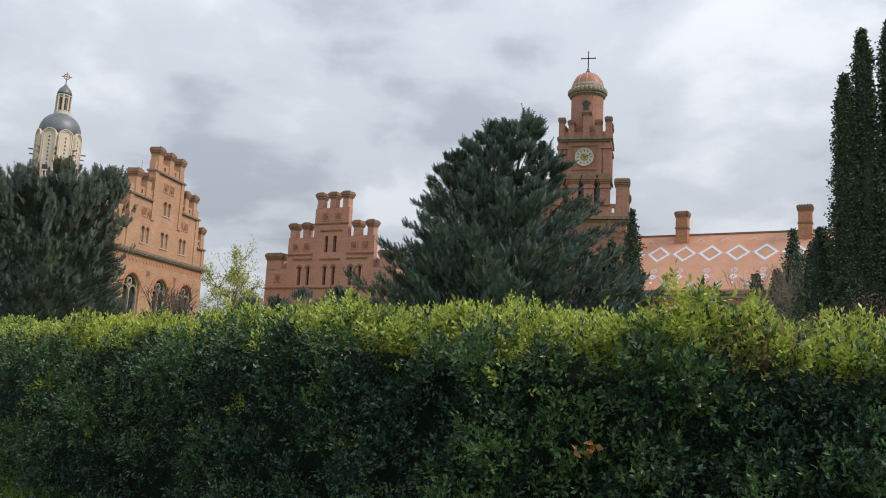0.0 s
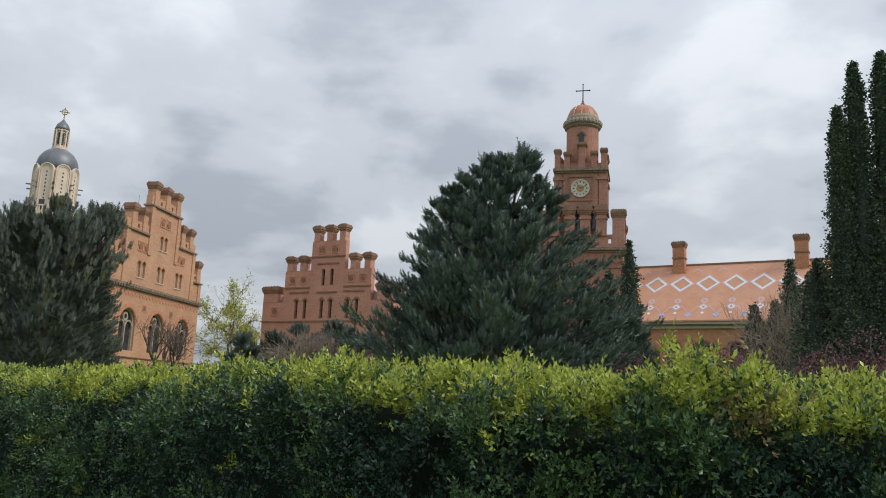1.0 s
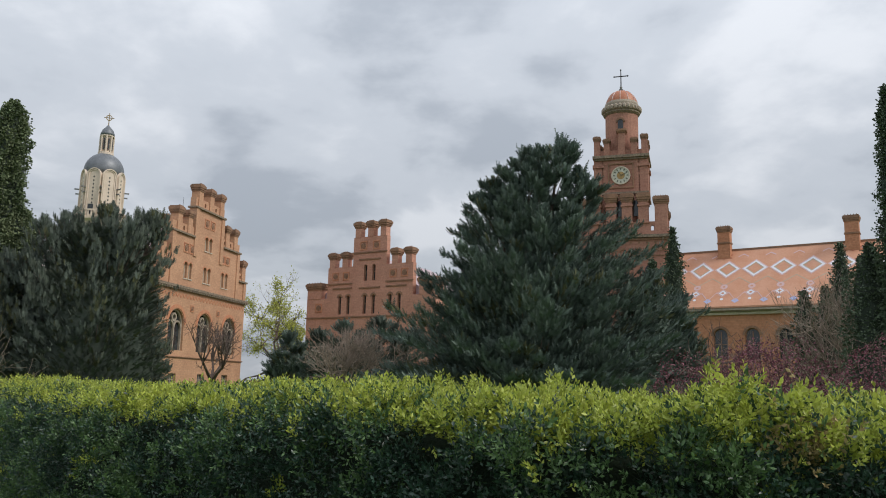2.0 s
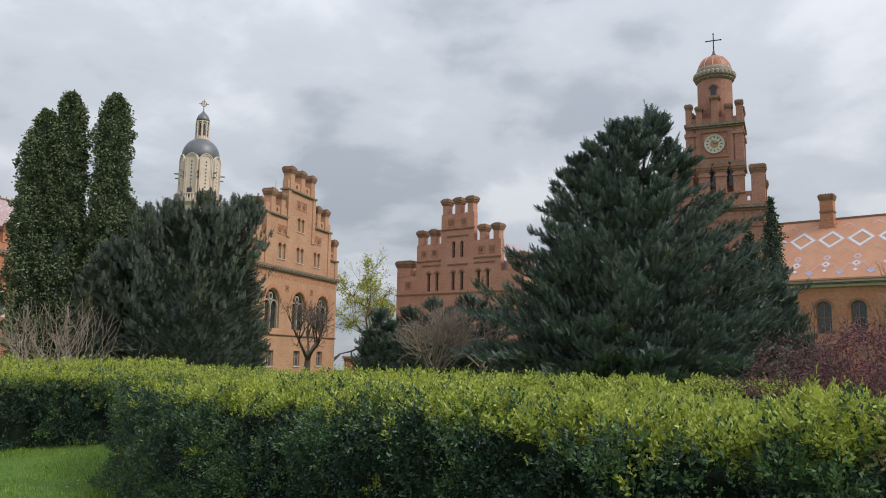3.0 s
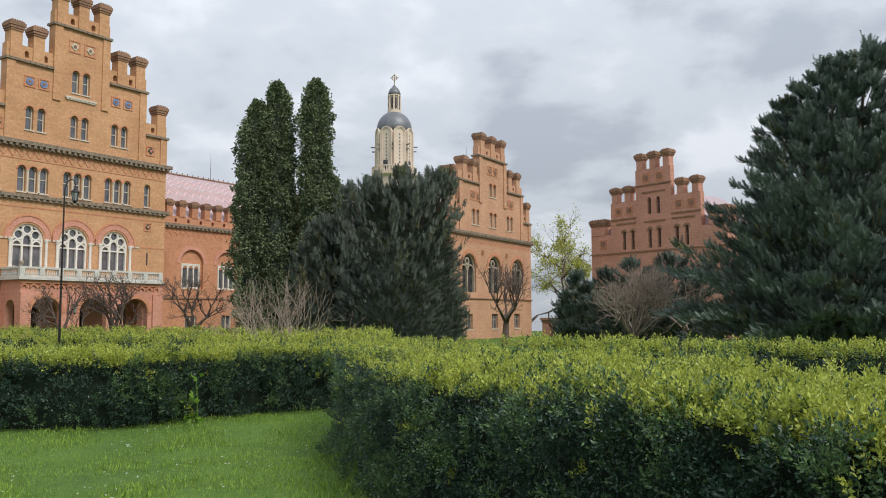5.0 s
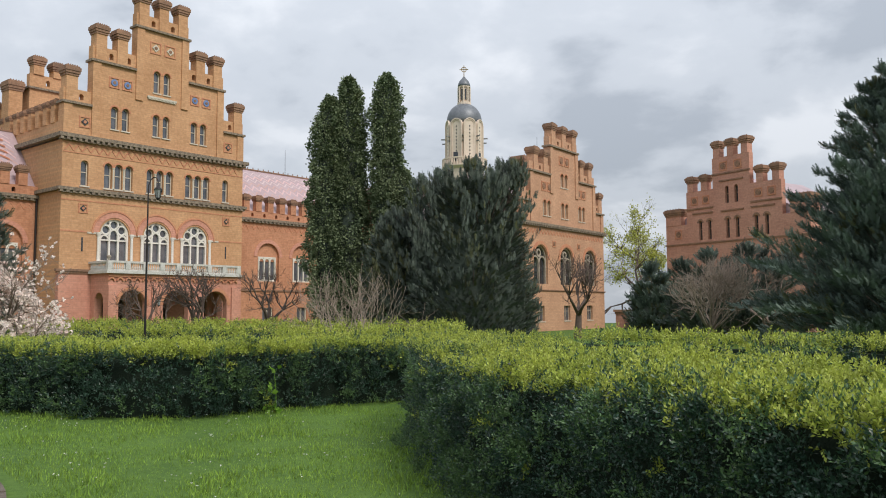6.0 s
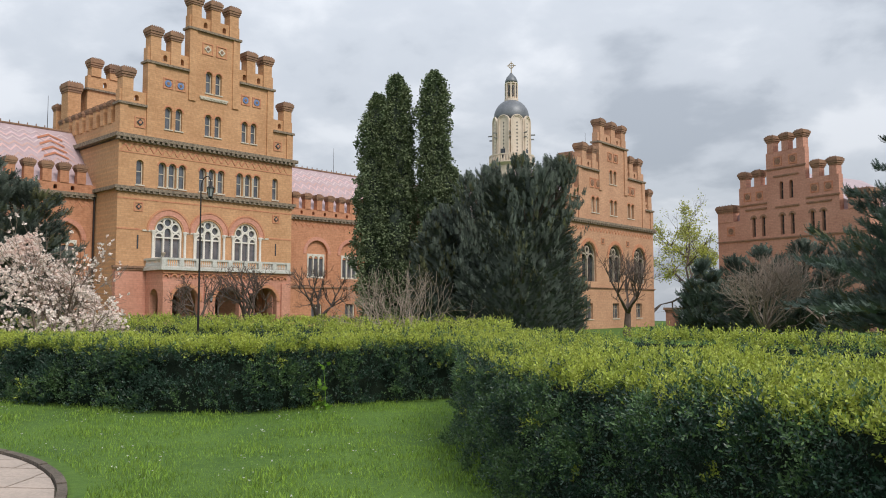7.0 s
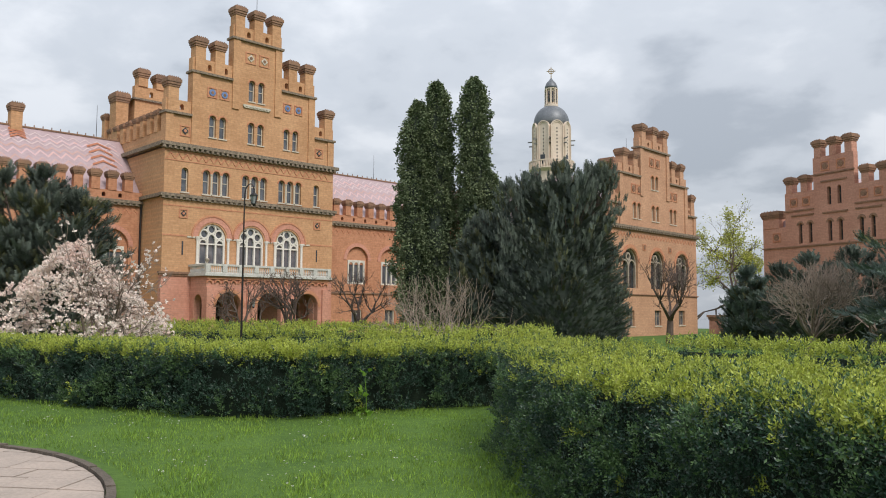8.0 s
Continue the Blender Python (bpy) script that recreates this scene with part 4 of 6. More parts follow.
def scallops(bm):
    for i in range(28):
        a = 2 * math.pi * i / 28
        lathe(bm, [(0.05, 31.85), (0.19, 31.95), (0.19, 32.25), (0.08, 32.40)], DX + 2.02 * math.cos(a), DY + 2.02 * math.sin(a), 6)


one("scallop_ring", STONE_W, tower, scallops)
prof = [(1.82 * math.cos(t) ** 0.85, 32.30 + 2.15 * math.sin(t)) for t in [math.pi / 2 * i / 10 for i in range(10)]] + [(0.16, 34.52)]
one("dome", TILE_RED, tower, lambda bm: lathe(bm, prof, DX, DY, 32), "rust red tiled dome", True)
for i in range(12):
    a = 2 * math.pi * i / 12

    def rib(bm):
        for (r0, z0), (r1, z1) in zip(prof, prof[1:]):
            stick(bm, (DX + (r0 + 0.01) * math.cos(a), DY + (r0 + 0.01) * math.sin(a), z0), (DX + (r1 + 0.01) * math.cos(a), DY + (r1 + 0.01) * math.sin(a), z1), 0.035, 0.03, 5)
    one("dome_rib", TILE_PALE, tower, rib)
one("dome_band", STONE_W, tower, lambda bm: lathe(bm, [(1.85, 32.32), (1.85, 32.70), (1.76, 32.95), (1.70, 32.96)], DX, DY, 32))
one("finial", LEAD, tower, lambda bm: lathe(bm, [(0.22, 34.45), (0.28, 34.60), (0.10, 34.85), (0.16, 34.95), (0.05, 35.10)], DX, DY, 12), smooth=True)
one("cross", IRON, tower, lambda bm: (stick(bm, (DX, DY, 35.00), (DX, DY, 37.00), 0.07, 0.05), stick(bm, (DX - 0.75, DY, 36.25), (DX + 0.75, DY, 36.25), 0.06, 0.06), *[lathe(bm, [(0.02, z - 0.1), (0.11, z), (0.02, z + 0.1)], x, DY, 6) for x, z in ((DX - 0.75, 36.25), (DX + 0.75, 36.25), (DX, 37.00))]))
clock = one("clock", DIAL, tower, lambda bm: prism(bm, [(0.92 * math.cos(2 * math.pi * i / 32), 24.15 + 0.92 * math.sin(2 * math.pi * i / 32)) for i in range(32)], -0.10, 0.02), "round pale clock dial with dark numerals")
one("rim", STONE, clock, lambda bm: ring(bm, 0, 24.15, 0.88, 1.0, -0.17, 0.02, 0, 2 * math.pi, 32))
one("hour_ring", DIALMARK, clock, lambda bm: [stick(bm, (0.60 * math.cos(a), -0.11, 24.15 + 0.60 * math.sin(a)), (0.80 * math.cos(a), -0.11, 24.15 + 0.80 * math.sin(a)), 0.05, 0.06, 4) for a in [math.pi / 6 * i for i in range(12)]])
one("dial_centre", BRASS, clock, lambda bm: prism(bm, [(0.42 * math.cos(2 * math.pi * i / 20), 24.15 + 0.42 * math.sin(2 * math.pi * i / 20)) for i in range(20)], -0.115, -0.09))
one("clock_hand", DIALMARK, clock, lambda bm: stick(bm, (0, -0.13, 24.15), (-0.30, -0.13, 24.60), 0.05, 0.03, 4))
one("clock_hand", DIALMARK, clock, lambda bm: stick(bm, (0, -0.14, 24.15), (0.62, -0.14, 24.42), 0.04, 0.02, 4))
one("dial_frame", CAP, tower, lambda bm: [box(bm, *q) for q in ((-1.35, 1.35, -0.12, 0.02, 25.4, 25.55), (-1.35, 1.35, -0.12, 0.02, 22.75, 22.9), (-1.35, -1.22, -0.12, 0.02, 22.9, 25.4), (1.22, 1.35, -0.12, 0.02, 22.9, 25.4))])

# ---- the long range with the patterned roof ----
RNG = pose(23.4, 76.8, 0, 0, 0, -33.5)
rng = thing("patterned_roof_range", RNG, "orange brick range with diamond patterned tile roof", "building")
rw = [(0.1 + 2.9 * i, 1.3, 4.5, 6.8, True) for i in range(11)]
one("wall", BRICK_R, rng, lambda bm: band(bm, -3.5, 34, -0.6, 8.95, 0.3, 0.8, rw))
one("side_wall", BRICK_R, rng, lambda bm: (box(bm, -3.5, -3, 0.8, 10.3, -0.6, 8.95), box(bm, 33.5, 34, 0.8, 10.3, -0.6, 8.95), box(bm, -3.5, 34, 10.3, 10.8, -0.6, 8.95)))
for c_, w_, b_, s_, _ in rw:
    ob = window(rng, c_, w_, b_, s_, True, 0.5, 2, DARKGLASS, CAP, False)
    one("window_arch", CAP, rng, lambda bm: ring(bm, c_, 6.8, 0.68, 0.9, 0.24, 0.32, k=10))
one("gutter", STONE_W, rng, lambda bm: (box(bm, -3.6, 34.1, -0.45, -0.2, 9.12, 9.32), box(bm, -3.6, 34.1, -0.2, 0.3, 9.02, 9.2)))
one("cornice", STONE, rng, lambda bm: box(bm, -3.5, 34, 0.05, 0.3, 8.75, 9.0))
RS, RN = Vector((0, 5.5, 6.25)).normalized(), Vector((0, -6.25, 5.5)).normalized()
SLOPE = Vector((0, 5.5, 6.25)).length


def roof2(bm):
    q = [(-0.5, 9.35), (-0.5, 9.5), (5.0, 15.75), (10.8, 9.5), (10.8, 9.35)]
    a = [bm.verts.new((-3.6, y, z)) for y, z in q]
    b = [bm.verts.new((34.1, y, z)) for y, z in q]
    bm.faces.new(a)
    bm.faces.new(b[::-1])
    for i in range(5):
        bm.faces.new((a[i], a[(i + 1) % 5], b[(i + 1) % 5], b[i]))


roof_r = one("roof", TILE_ORANGE, rng, roof2, "orange tile roof with pale diamonds")


def rp(x, d, lift=0.02):
    return Vector((x, -0.5, 9.5)) + RS * d + RN * lift


def lozenge(bm, x, d, hx, hd, th, lift=0.02):
    """A lozenge outline laid on the roof."""
    o = [(x - hx, d), (x, d + hd), (x + hx, d), (x, d - hd)]
    f = 1 - th
    i_ = [(x - hx * f, d), (x, d + hd * f), (x + hx * f, d), (x, d - hd * f)]
    for k in range(4):
        j = (k + 1) % 4
        bm.faces.new([bm.verts.new(rp(*q, lift)) for q in (o[k], o[j], i_[j], i_[k])])


def disc(bm, x, d, r0, r1, lift=0.02, k=10):
    for i in range(k):
        a, b = 2 * math.pi * i / k, 2 * math.pi * (i + 1) / k
        q = [(x + r1 * math.cos(a), d + r1 * math.sin(a)), (x + r1 * math.cos(b), d + r1 * math.sin(b)), (x + r0 * math.cos(b), d + r0 * math.sin(b)), (x + r0 * math.cos(a), d + r0 * math.sin(a))]
        bm.faces.new([bm.verts.new(rp(*v, lift)) for v in q])


def strip(bm, x0, d0, x1, d1, th, lift=0.02):
    bm.faces.new([bm.verts.new(rp(*q, lift)) for q in ((x0, d0), (x1, d1), (x1, d1 + th), (x0, d0 + th))])


PP = 2.57
for i in range(14):
    x = -1.9 + PP * i
    one("tile_diamond", TILE_WHITE, roof_r, lambda bm: lozenge(bm, x, 5.35, 1.12, 1.18, 0.24))
    one("tile_diamond", TILE_LILAC, roof_r, lambda bm: lozenge(bm, x, 5.35, 1.28, 1.36, 0.12, 0.015))
    one("tile_diamond", TILE_GREEN, roof_r, lambda bm: lozenge(bm, x, 5.35, 0.84, 0.89, 0.14, 0.015))
    xm = x + PP / 2
    one("tile_rosette", TILE_LILAC, roof_r, lambda bm: disc(bm, x, 2.75, 0.12, 0.36))
    one("tile_diamond", TILE_WHITE, roof_r, lambda bm: lozenge(bm, x, 1.85, 0.40, 0.38, 0.55))
    one("tile_diamond", TILE_LILAC, roof_r, lambda bm: lozenge(bm, x, 1.85, 0.60, 0.55, 0.2, 0.015))
    one("tile_dot", TILE_WHITE, roof_r, lambda bm: disc(bm, x, 1.0, 0.0, 0.16))
    one("tile_dot", TILE_BLUE, roof_r, lambda bm: lozenge(bm, xm, 0.75, 0.38, 0.34, 0.9))
    one("tile_line", TILE_LILAC, roof_r, lambda bm: strip(bm, x - 0.55, 1.9, xm - PP, 0.75, 0.14))
    one("tile_line", TILE_LILAC, roof_r, lambda bm: strip(bm, x + 0.55, 1.9, xm, 0.75, 0.14))
    one("tile_line", TILE_GREEN, roof_r, lambda bm: strip(bm, x, 2.9, xm, 4.0, 0.1, 0.012))
    one("tile_line", TILE_GREEN, roof_r, lambda bm: strip(bm, xm - PP, 4.0, x, 2.9, 0.1, 0.012))
    one("tile_peak", TILE_LILAC, roof_r, lambda bm: (strip(bm, xm - 0.5, 7.1, xm, 7.5, 0.16), strip(bm, xm, 7.5, xm + 0.5, 7.1, 0.16)))
one("ridge", CAP, rng, lambda bm: box(bm, -3.6, 34.1, 4.9, 5.1, 15.68, 15.86))
for x in (2.65, 14.3, 26.0):
    pinnacle(rng, x, 4.6, 1.2, 0.9, 14.6, 18.15, BRICK_R, 0.13, 0.6)
    one("chimney_band", CAP, rng, lambda bm: box(bm, x - 0.66, x + 0.66, 4.08, 5.12, 16.35, 16.5))
    one("tile_chevron", TILE_RED, roof_r, lambda bm: (strip(bm, x - 0.8, 6.9, x, 7.4, 0.22, 0.03), strip(bm, x, 7.4, x + 0.8, 6.9, 0.22, 0.03), strip(bm, x - 0.8, 7.5, x, 6.9, 0.18, 0.035), strip(bm, x, 6.9, x + 0.8, 7.5, 0.18, 0.035)))

# ---- the cream church tower behind ----
church = thing("church_tower", pose(-57.84, 127.26, 0, 0, 0, 20), "cream round church tower with grey domes", "tower")
one("shaft", CREAM, church, lambda bm: lathe(bm, [(3.5, -3.5), (3.5, 26.8)], 0, 0, 24))
one("balcony", CREAM, church, lambda bm: lathe(bm, [(3.4, 26.2), (4.1, 26.8), (4.1, 27.0), (3.0, 27.0)], 0, 0, 24))


def church_rail(bm):
    for i in range(48):
        a = 2 * math.pi * i / 48
        lathe(bm, [(0.10, 27.0), (0.14, 27.4), (0.08, 28.1)], 3.95 * math.cos(a), 3.95 * math.sin(a), 5)
    for i in range(32):
        a, b = 2 * math.pi * i / 32, 2 * math.pi * (i + 1) / 32
        stick(bm, (3.95 * math.cos(a), 3.95 * math.sin(a), 28.2), (3.95 * math.cos(b), 3.95 * math.sin(b), 28.2), 0.15, 0.15, 4)


one("balustrade", CREAM, church, church_rail)
one("drum", CREAM, church, lambda bm: lathe(bm, [(2.98, 26.9), (2.98, 34.9)], 0, 0, 24))
for i in range(8):
    a = 2 * math.pi * (i + 0.5) / 8
    m8 = Matrix.Rotation(a, 4, "Z")

    def lobe(bm):
        v0 = len(bm.verts)
        for rr, oo in ((1.14, 0.0), (0.92, 0.09)):
            ring(bm, 0, 34.2, rr - 0.16, rr, -3.28 + oo, -2.3, k=10)
        for x in (-1.14, 0.98):
            box(bm, x, x + 0.16, -3.28, -2.3, 27.0, 34.2)
        for x in (-0.92, 0.76):
            box(bm, x, x + 0.16, -3.19, -2.3, 27.0, 34.2)
        prism(bm, [(-0.90, 27.0), (0.90, 27.0)] + [(0.90 * math.cos(math.pi * i_ / 10), 34.2 + 0.90 * math.sin(math.pi * i_ / 10)) for i_ in range(11)], -3.08, -2.4)
        bm.transform(m8)
    one("blind_arch", CREAM, church, lobe)

    def holes_(bm):
        for k in range(9):
            z = 28.9 + k * 0.62
            prism(bm, [(0.13 * math.cos(q * 1.047), z + 0.17 * math.sin(q * 1.047)) for q in range(6)], -3.10, -2.9)
        if i % 2:
            box(bm, -0.6, 0.3, -3.12, -2.9, 27.6, 29.3)
        bm.transform(m8)
    tagged(one("slit_window", DARKGLASS, church, holes_), kind="stuff")
    one("waterspout", LEAD, church, lambda bm: (box(bm, -0.08, 0.08, -4.2, -2.6, 32.0, 32.2), box(bm, -0.08, 0.08, -4.0, -2.6, 31.2, 31.4), bm.transform(Matrix.Rotation(2 * math.pi * i / 8, 4, "Z"))))
dp = [(3.16 * math.cos(t), 35.3 + 3.3 * math.sin(t)) for t in [math.pi / 2 * k / 9 for k in range(8)]]
one("dome", GREYDOME, church, lambda bm: lathe(bm, [(3.0, 34.6), *dp, (1.1, 38.5)], 0, 0, 32), "grey sheet metal dome", True)
one("lantern", CREAM, church, lambda bm: (lathe(bm, [(1.25, 38.3), (1.25, 38.7), (0.9, 38.75), (0.9, 41.4), (1.15, 41.5), (1.15, 41.7)], 0, 0, 16), [lathe(bm, [(0.14, 38.7), (0.14, 41.5)], 1.05 * math.cos(k * math.pi / 4), 1.05 * math.sin(k * math.pi / 4), 6) for k in range(8)]))
one("lantern_window", DARKGLASS, church, lambda bm: [stick(bm, (0.93 * math.cos((k + 0.5) * math.pi / 4), 0.93 * math.sin((k + 0.5) * math.pi / 4), 39.1), (0.93 * math.cos((k + 0.5) * math.pi / 4), 0.93 * math.sin((k + 0.5) * math.pi / 4), 41.1), 0.14, 0.14, 6) for k in range(8)])
one("lantern_dome", GREYDOME, church, lambda bm: lathe(bm, [(1.15, 41.65), (1.1, 42.1), (0.85, 42.7), (0.4, 43.2), (0.12, 43.6)], 0, 0, 20), smooth=True)
one("cross", BRASS, church, lambda bm: (stick(bm, (0, 0, 43.4), (0, 0, 45.7), 0.09, 0.06), stick(bm, (-0.8, 0, 44.9), (0.8, 0, 44.9), 0.07, 0.07), ring(bm, 0, 44.9, 0.38, 0.5, -0.06, 0.06, 0, 2 * math.pi, 14)))

# ---- plants: helpers ----
RNG_ = np.random.default_rng(7)


def unit(v):
    return v / (np.linalg.norm(v, axis=-1, keepdims=True) + 1e-9)


def blades(pos, way, length, width, spread, n, rng=RNG_):
    """n narrow triangles at each point, fanned about its direction. Returns vertices and triangles."""
    pos, way = np.repeat(pos, n, 0), np.repeat(way, n, 0)
    L = np.repeat(np.broadcast_to(length, (len(pos) // n,)), n) * rng.uniform(0.6, 1.25, len(pos))
    d = unit(unit(way) + spread * rng.normal(size=pos.shape))
    side = unit(np.cross(d, rng.normal(size=pos.shape)))
    w = (L * width)[:, None]
    base = pos + 0.15 * L[:, None] * rng.normal(size=pos.shape)
    v = np.stack([base - side * w * 0.5, base + d * L[:, None] * 0.45 + side * w * 0.5, base + d * L[:, None]], 1).reshape(-1, 3)
    return v, np.arange(len(v)).reshape(-1, 3)


def leaf_cards(base, d, length, width, rng=RNG_, fold=0.35):
    """Folded lozenge leaves from base along d: two triangles each."""
    n = len(base)
    L = (np.broadcast_to(length, (n,)) * rng.uniform(0.7, 1.25, n))[:, None]
    side = unit(np.cross(d, rng.normal(size=(n, 3))))
    up = np.cross(side, d)
    w = L * width
    mid = base + d * L * 0.5
    v = np.stack([base, mid + side * w + up * w * fold, base + d * L, mid - side * w + up * w * fold], 1).reshape(-1, 3)
    i = np.arange(n)[:, None] * 4
    f = np.concatenate([i + [0, 1, 2], i + [0, 2, 3]], 1).reshape(-1, 3)
    return v, f


def sprigs(pos, way, stem, m, length, width, rng=RNG_):
    """Small shoots: m leaves set round a short stem. Returns leaf cards and the shoot's number for each triangle."""
    n = len(pos)
    k = np.tile(np.arange(m), n)
    P, W = np.repeat(pos, m, 0), np.repeat(unit(way), m, 0)
    s = np.repeat(np.broadcast_to(stem, (n,)), m)[:, None]
    ref = np.repeat(rng.normal(size=(n, 3)), m, 0)
    a = unit(np.cross(W, ref))
    b = np.cross(W, a)
    ang = k * 2.4
    rad = a * np.cos(ang)[:, None] + b * np.sin(ang)[:, None]
    frac = ((k + 0.5) / m)[:, None]
    d = unit(rad * (1.0 - 0.55 * frac) + W * (0.35 + 0.9 * frac) + 0.25 * rng.normal(size=P.shape))
    v, f = leaf_cards(P + W * s * frac, d, length, width, rng)
    return v, f, np.repeat(np.repeat(np.arange(n), m), 2)


def smooth_line(pts, step=0.12):
    """A line through points, rounded, in even steps."""
    p = np.array(pts, float)
    q = np.vstack([2 * p[0] - p[1], p, 2 * p[-1] - p[-2]])
    out = []
    for i in range(1, len(q) - 2):
        n = max(2, int(np.linalg.norm(q[i + 1] - q[i]) / step))
        for t in np.arange(n) / n:
            out.append(0.5 * ((2 * q[i]) + (-q[i - 1] + q[i + 1]) * t + (2 * q[i - 1] - 5 * q[i] + 4 * q[i + 1] - q[i + 2]) * t * t + (-q[i - 1] + 3 * q[i] - 3 * q[i + 1] + q[i + 2]) * t ** 3))
    out.append(q[-2])
    return np.array(out)


def lumps(x, y, z, f):
    return np.array([noise.noise((a * f, b * f, c * f)) for a, b, c in zip(x, y, z)])


def hedge(label, pts, thick, height, n, leaf, m=9, tips=0.5, amp=0.14, core=0.2, seed=1, near=None, flare=0.1, shoots=0.05, rise=None, hollow=0.0, group="clipped hedges"):
    """A clipped hedge along its front line; thick goes to the right of the line's direction."""
    rng = np.random.default_rng(seed)
    th = thing("clipped_hedge", Matrix.Identity(4), label, "hedge", group)
    ln = smooth_line(pts)
    tg = unit(np.gradient(ln, axis=0))
    nr = np.stack([tg[:, 1], -tg[:, 0]], 1)
    # inner body: solid filler, near-black to stand for shade between the leaves
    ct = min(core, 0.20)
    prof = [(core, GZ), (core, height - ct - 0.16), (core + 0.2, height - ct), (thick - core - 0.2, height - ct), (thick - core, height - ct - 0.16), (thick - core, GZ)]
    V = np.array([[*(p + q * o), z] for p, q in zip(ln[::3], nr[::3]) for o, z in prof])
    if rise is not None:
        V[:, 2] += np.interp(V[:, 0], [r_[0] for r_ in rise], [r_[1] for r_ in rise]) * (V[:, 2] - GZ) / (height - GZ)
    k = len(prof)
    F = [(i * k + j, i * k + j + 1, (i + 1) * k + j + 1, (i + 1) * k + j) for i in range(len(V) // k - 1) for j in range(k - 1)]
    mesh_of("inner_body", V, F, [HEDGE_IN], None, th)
    # tufts spread over front, top and back
    per = 9
    n = n // per
    share = height / (height + thick + 0.6)
    wgt = np.ones(len(ln))
    if near is not None:
        wgt = 1.0 / np.maximum(np.linalg.norm(ln - np.array(near), axis=1), 4.0) ** 0.75
    wgt /= wgt.sum()
    i = rng.choice(len(ln), n, p=wgt)
    u = rng.uniform(-0.5, 0.5, n)
    P2 = ln[i] + tg[i] * (u * 0.12)[:, None]
    face = rng.uniform(size=n)
    fr = face < share * 1.2
    bk = face > 0.95
    o = np.where(fr, 0.0, rng.uniform(0, thick, n))
    o = np.where(bk, thick, o)
    z = np.where(fr | bk, GZ + (height - GZ) * rng.uniform(0.0, 1.0, n) ** 0.85, height)
    # rounded shoulders
    sh = np.clip((z - (height - 0.22)) / 0.22, 0, 1)
    o = np.where(fr, o + 0.16 * sh ** 2 - flare * (1 - (z - GZ) / (height - GZ)), o)
    q = nr[i]
    N = np.zeros((n, 3))
    N[:, :2] = q * np.where(fr, -1.0, np.where(bk, 1.0, 0.0))[:, None]
    N[:, 2] = np.where(fr | bk, 0.15 + 0.7 * sh, 1.0)
    N = unit(N)
    P = np.column_stack([P2 + q * o[:, None], z])
    if rise is not None:
        P[:, 2] += np.interp(P[:, 0], [r_[0] for r_ in rise], [r_[1] for r_ in rise]) * (z - GZ) / (height - GZ)
    am = np.where(fr | bk, amp, min(amp, 0.13))
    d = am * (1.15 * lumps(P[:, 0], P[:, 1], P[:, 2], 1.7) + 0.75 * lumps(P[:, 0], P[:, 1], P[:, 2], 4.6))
    P = P + N * (d - 0.08 + rng.uniform(-0.14, 0.03, n))[:, None]
    P[:, 2] = np.maximum(P[:, 2], GZ + 0.03)
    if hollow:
        # fewer tufts in the hollows, where the near-black filler shows through as shade
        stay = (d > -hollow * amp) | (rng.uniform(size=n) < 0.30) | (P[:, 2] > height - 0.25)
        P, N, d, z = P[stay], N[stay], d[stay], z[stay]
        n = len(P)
    patch = lumps(P[:, 0] + 31, P[:, 1], P[:, 2], 1.3)
    tuft_r = rng.uniform(size=n)
    # shoots fan out from each tuft
    O = unit(np.repeat(N, per, 0) * 0.75 + np.array([0, 0, 0.35]) + 0.62 * rng.normal(size=(n * per, 3)))
    reach = leaf * np.repeat(rng.uniform(1.6, 4.0, n), per) * rng.uniform(0.5, 1.1, n * per)
    P, z, d, patch, tuft_r = (np.repeat(a_, per, 0) for a_ in (P, z, d, patch, tuft_r))
    P = P + O * reach[:, None]
    P[:, 2] = np.maximum(P[:, 2], GZ + 0.03)
    n = len(P)
    W = unit(O + np.array([0, 0, 0.45]) + 0.25 * rng.normal(size=(n, 3)))
    v, f, sh_id = sprigs(P, W, leaf * rng.uniform(1.8, 3.2, n), m, leaf, 0.25, rng)
    v[:, 2] = np.maximum(v[:, 2], GZ + 0.01)
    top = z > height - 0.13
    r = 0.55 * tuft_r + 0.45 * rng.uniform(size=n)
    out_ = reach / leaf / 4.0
    # young growth paler outside; LEAF_DARK deep down also paints in the hollows' shade
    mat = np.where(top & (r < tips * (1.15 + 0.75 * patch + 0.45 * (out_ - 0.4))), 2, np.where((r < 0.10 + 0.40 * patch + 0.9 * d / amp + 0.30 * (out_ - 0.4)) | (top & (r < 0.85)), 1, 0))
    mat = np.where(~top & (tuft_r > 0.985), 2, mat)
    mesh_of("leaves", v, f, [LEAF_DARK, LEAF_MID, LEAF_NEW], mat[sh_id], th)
    # upright young shoots standing proud of the clipped top
    t = rng.choice(np.where(top)[0], int(top.sum() * shoots))
    S = P[t] + np.column_stack([0 * t, 0 * t, 0 * t + 0.01])
    tall = 0.5 + 0.9 * lumps(S[:, 0] * 1.0, S[:, 1], 0 * S[:, 0], 2.2)
    hgt = leaf * (1.4 + 6.0 * np.clip(tall, 0.1, 1.3) * rng.uniform(size=len(t)) ** 2.5)
    v, f, _ = sprigs(S, np.array([0, 0, 1.0]) + 0.14 * rng.normal(size=S.shape), hgt, m + 2, leaf * 0.9, 0.25, rng)
    mesh_of("young_growth", v, f, [LEAF_NEW], None, th)
    for ob in th.children:
        if ob.name.startswith(("leaves", "young")):
            tagged(ob, kind="stuff")
    return th


# ---- ground, lawn and path ----
gm = bmesh.new()
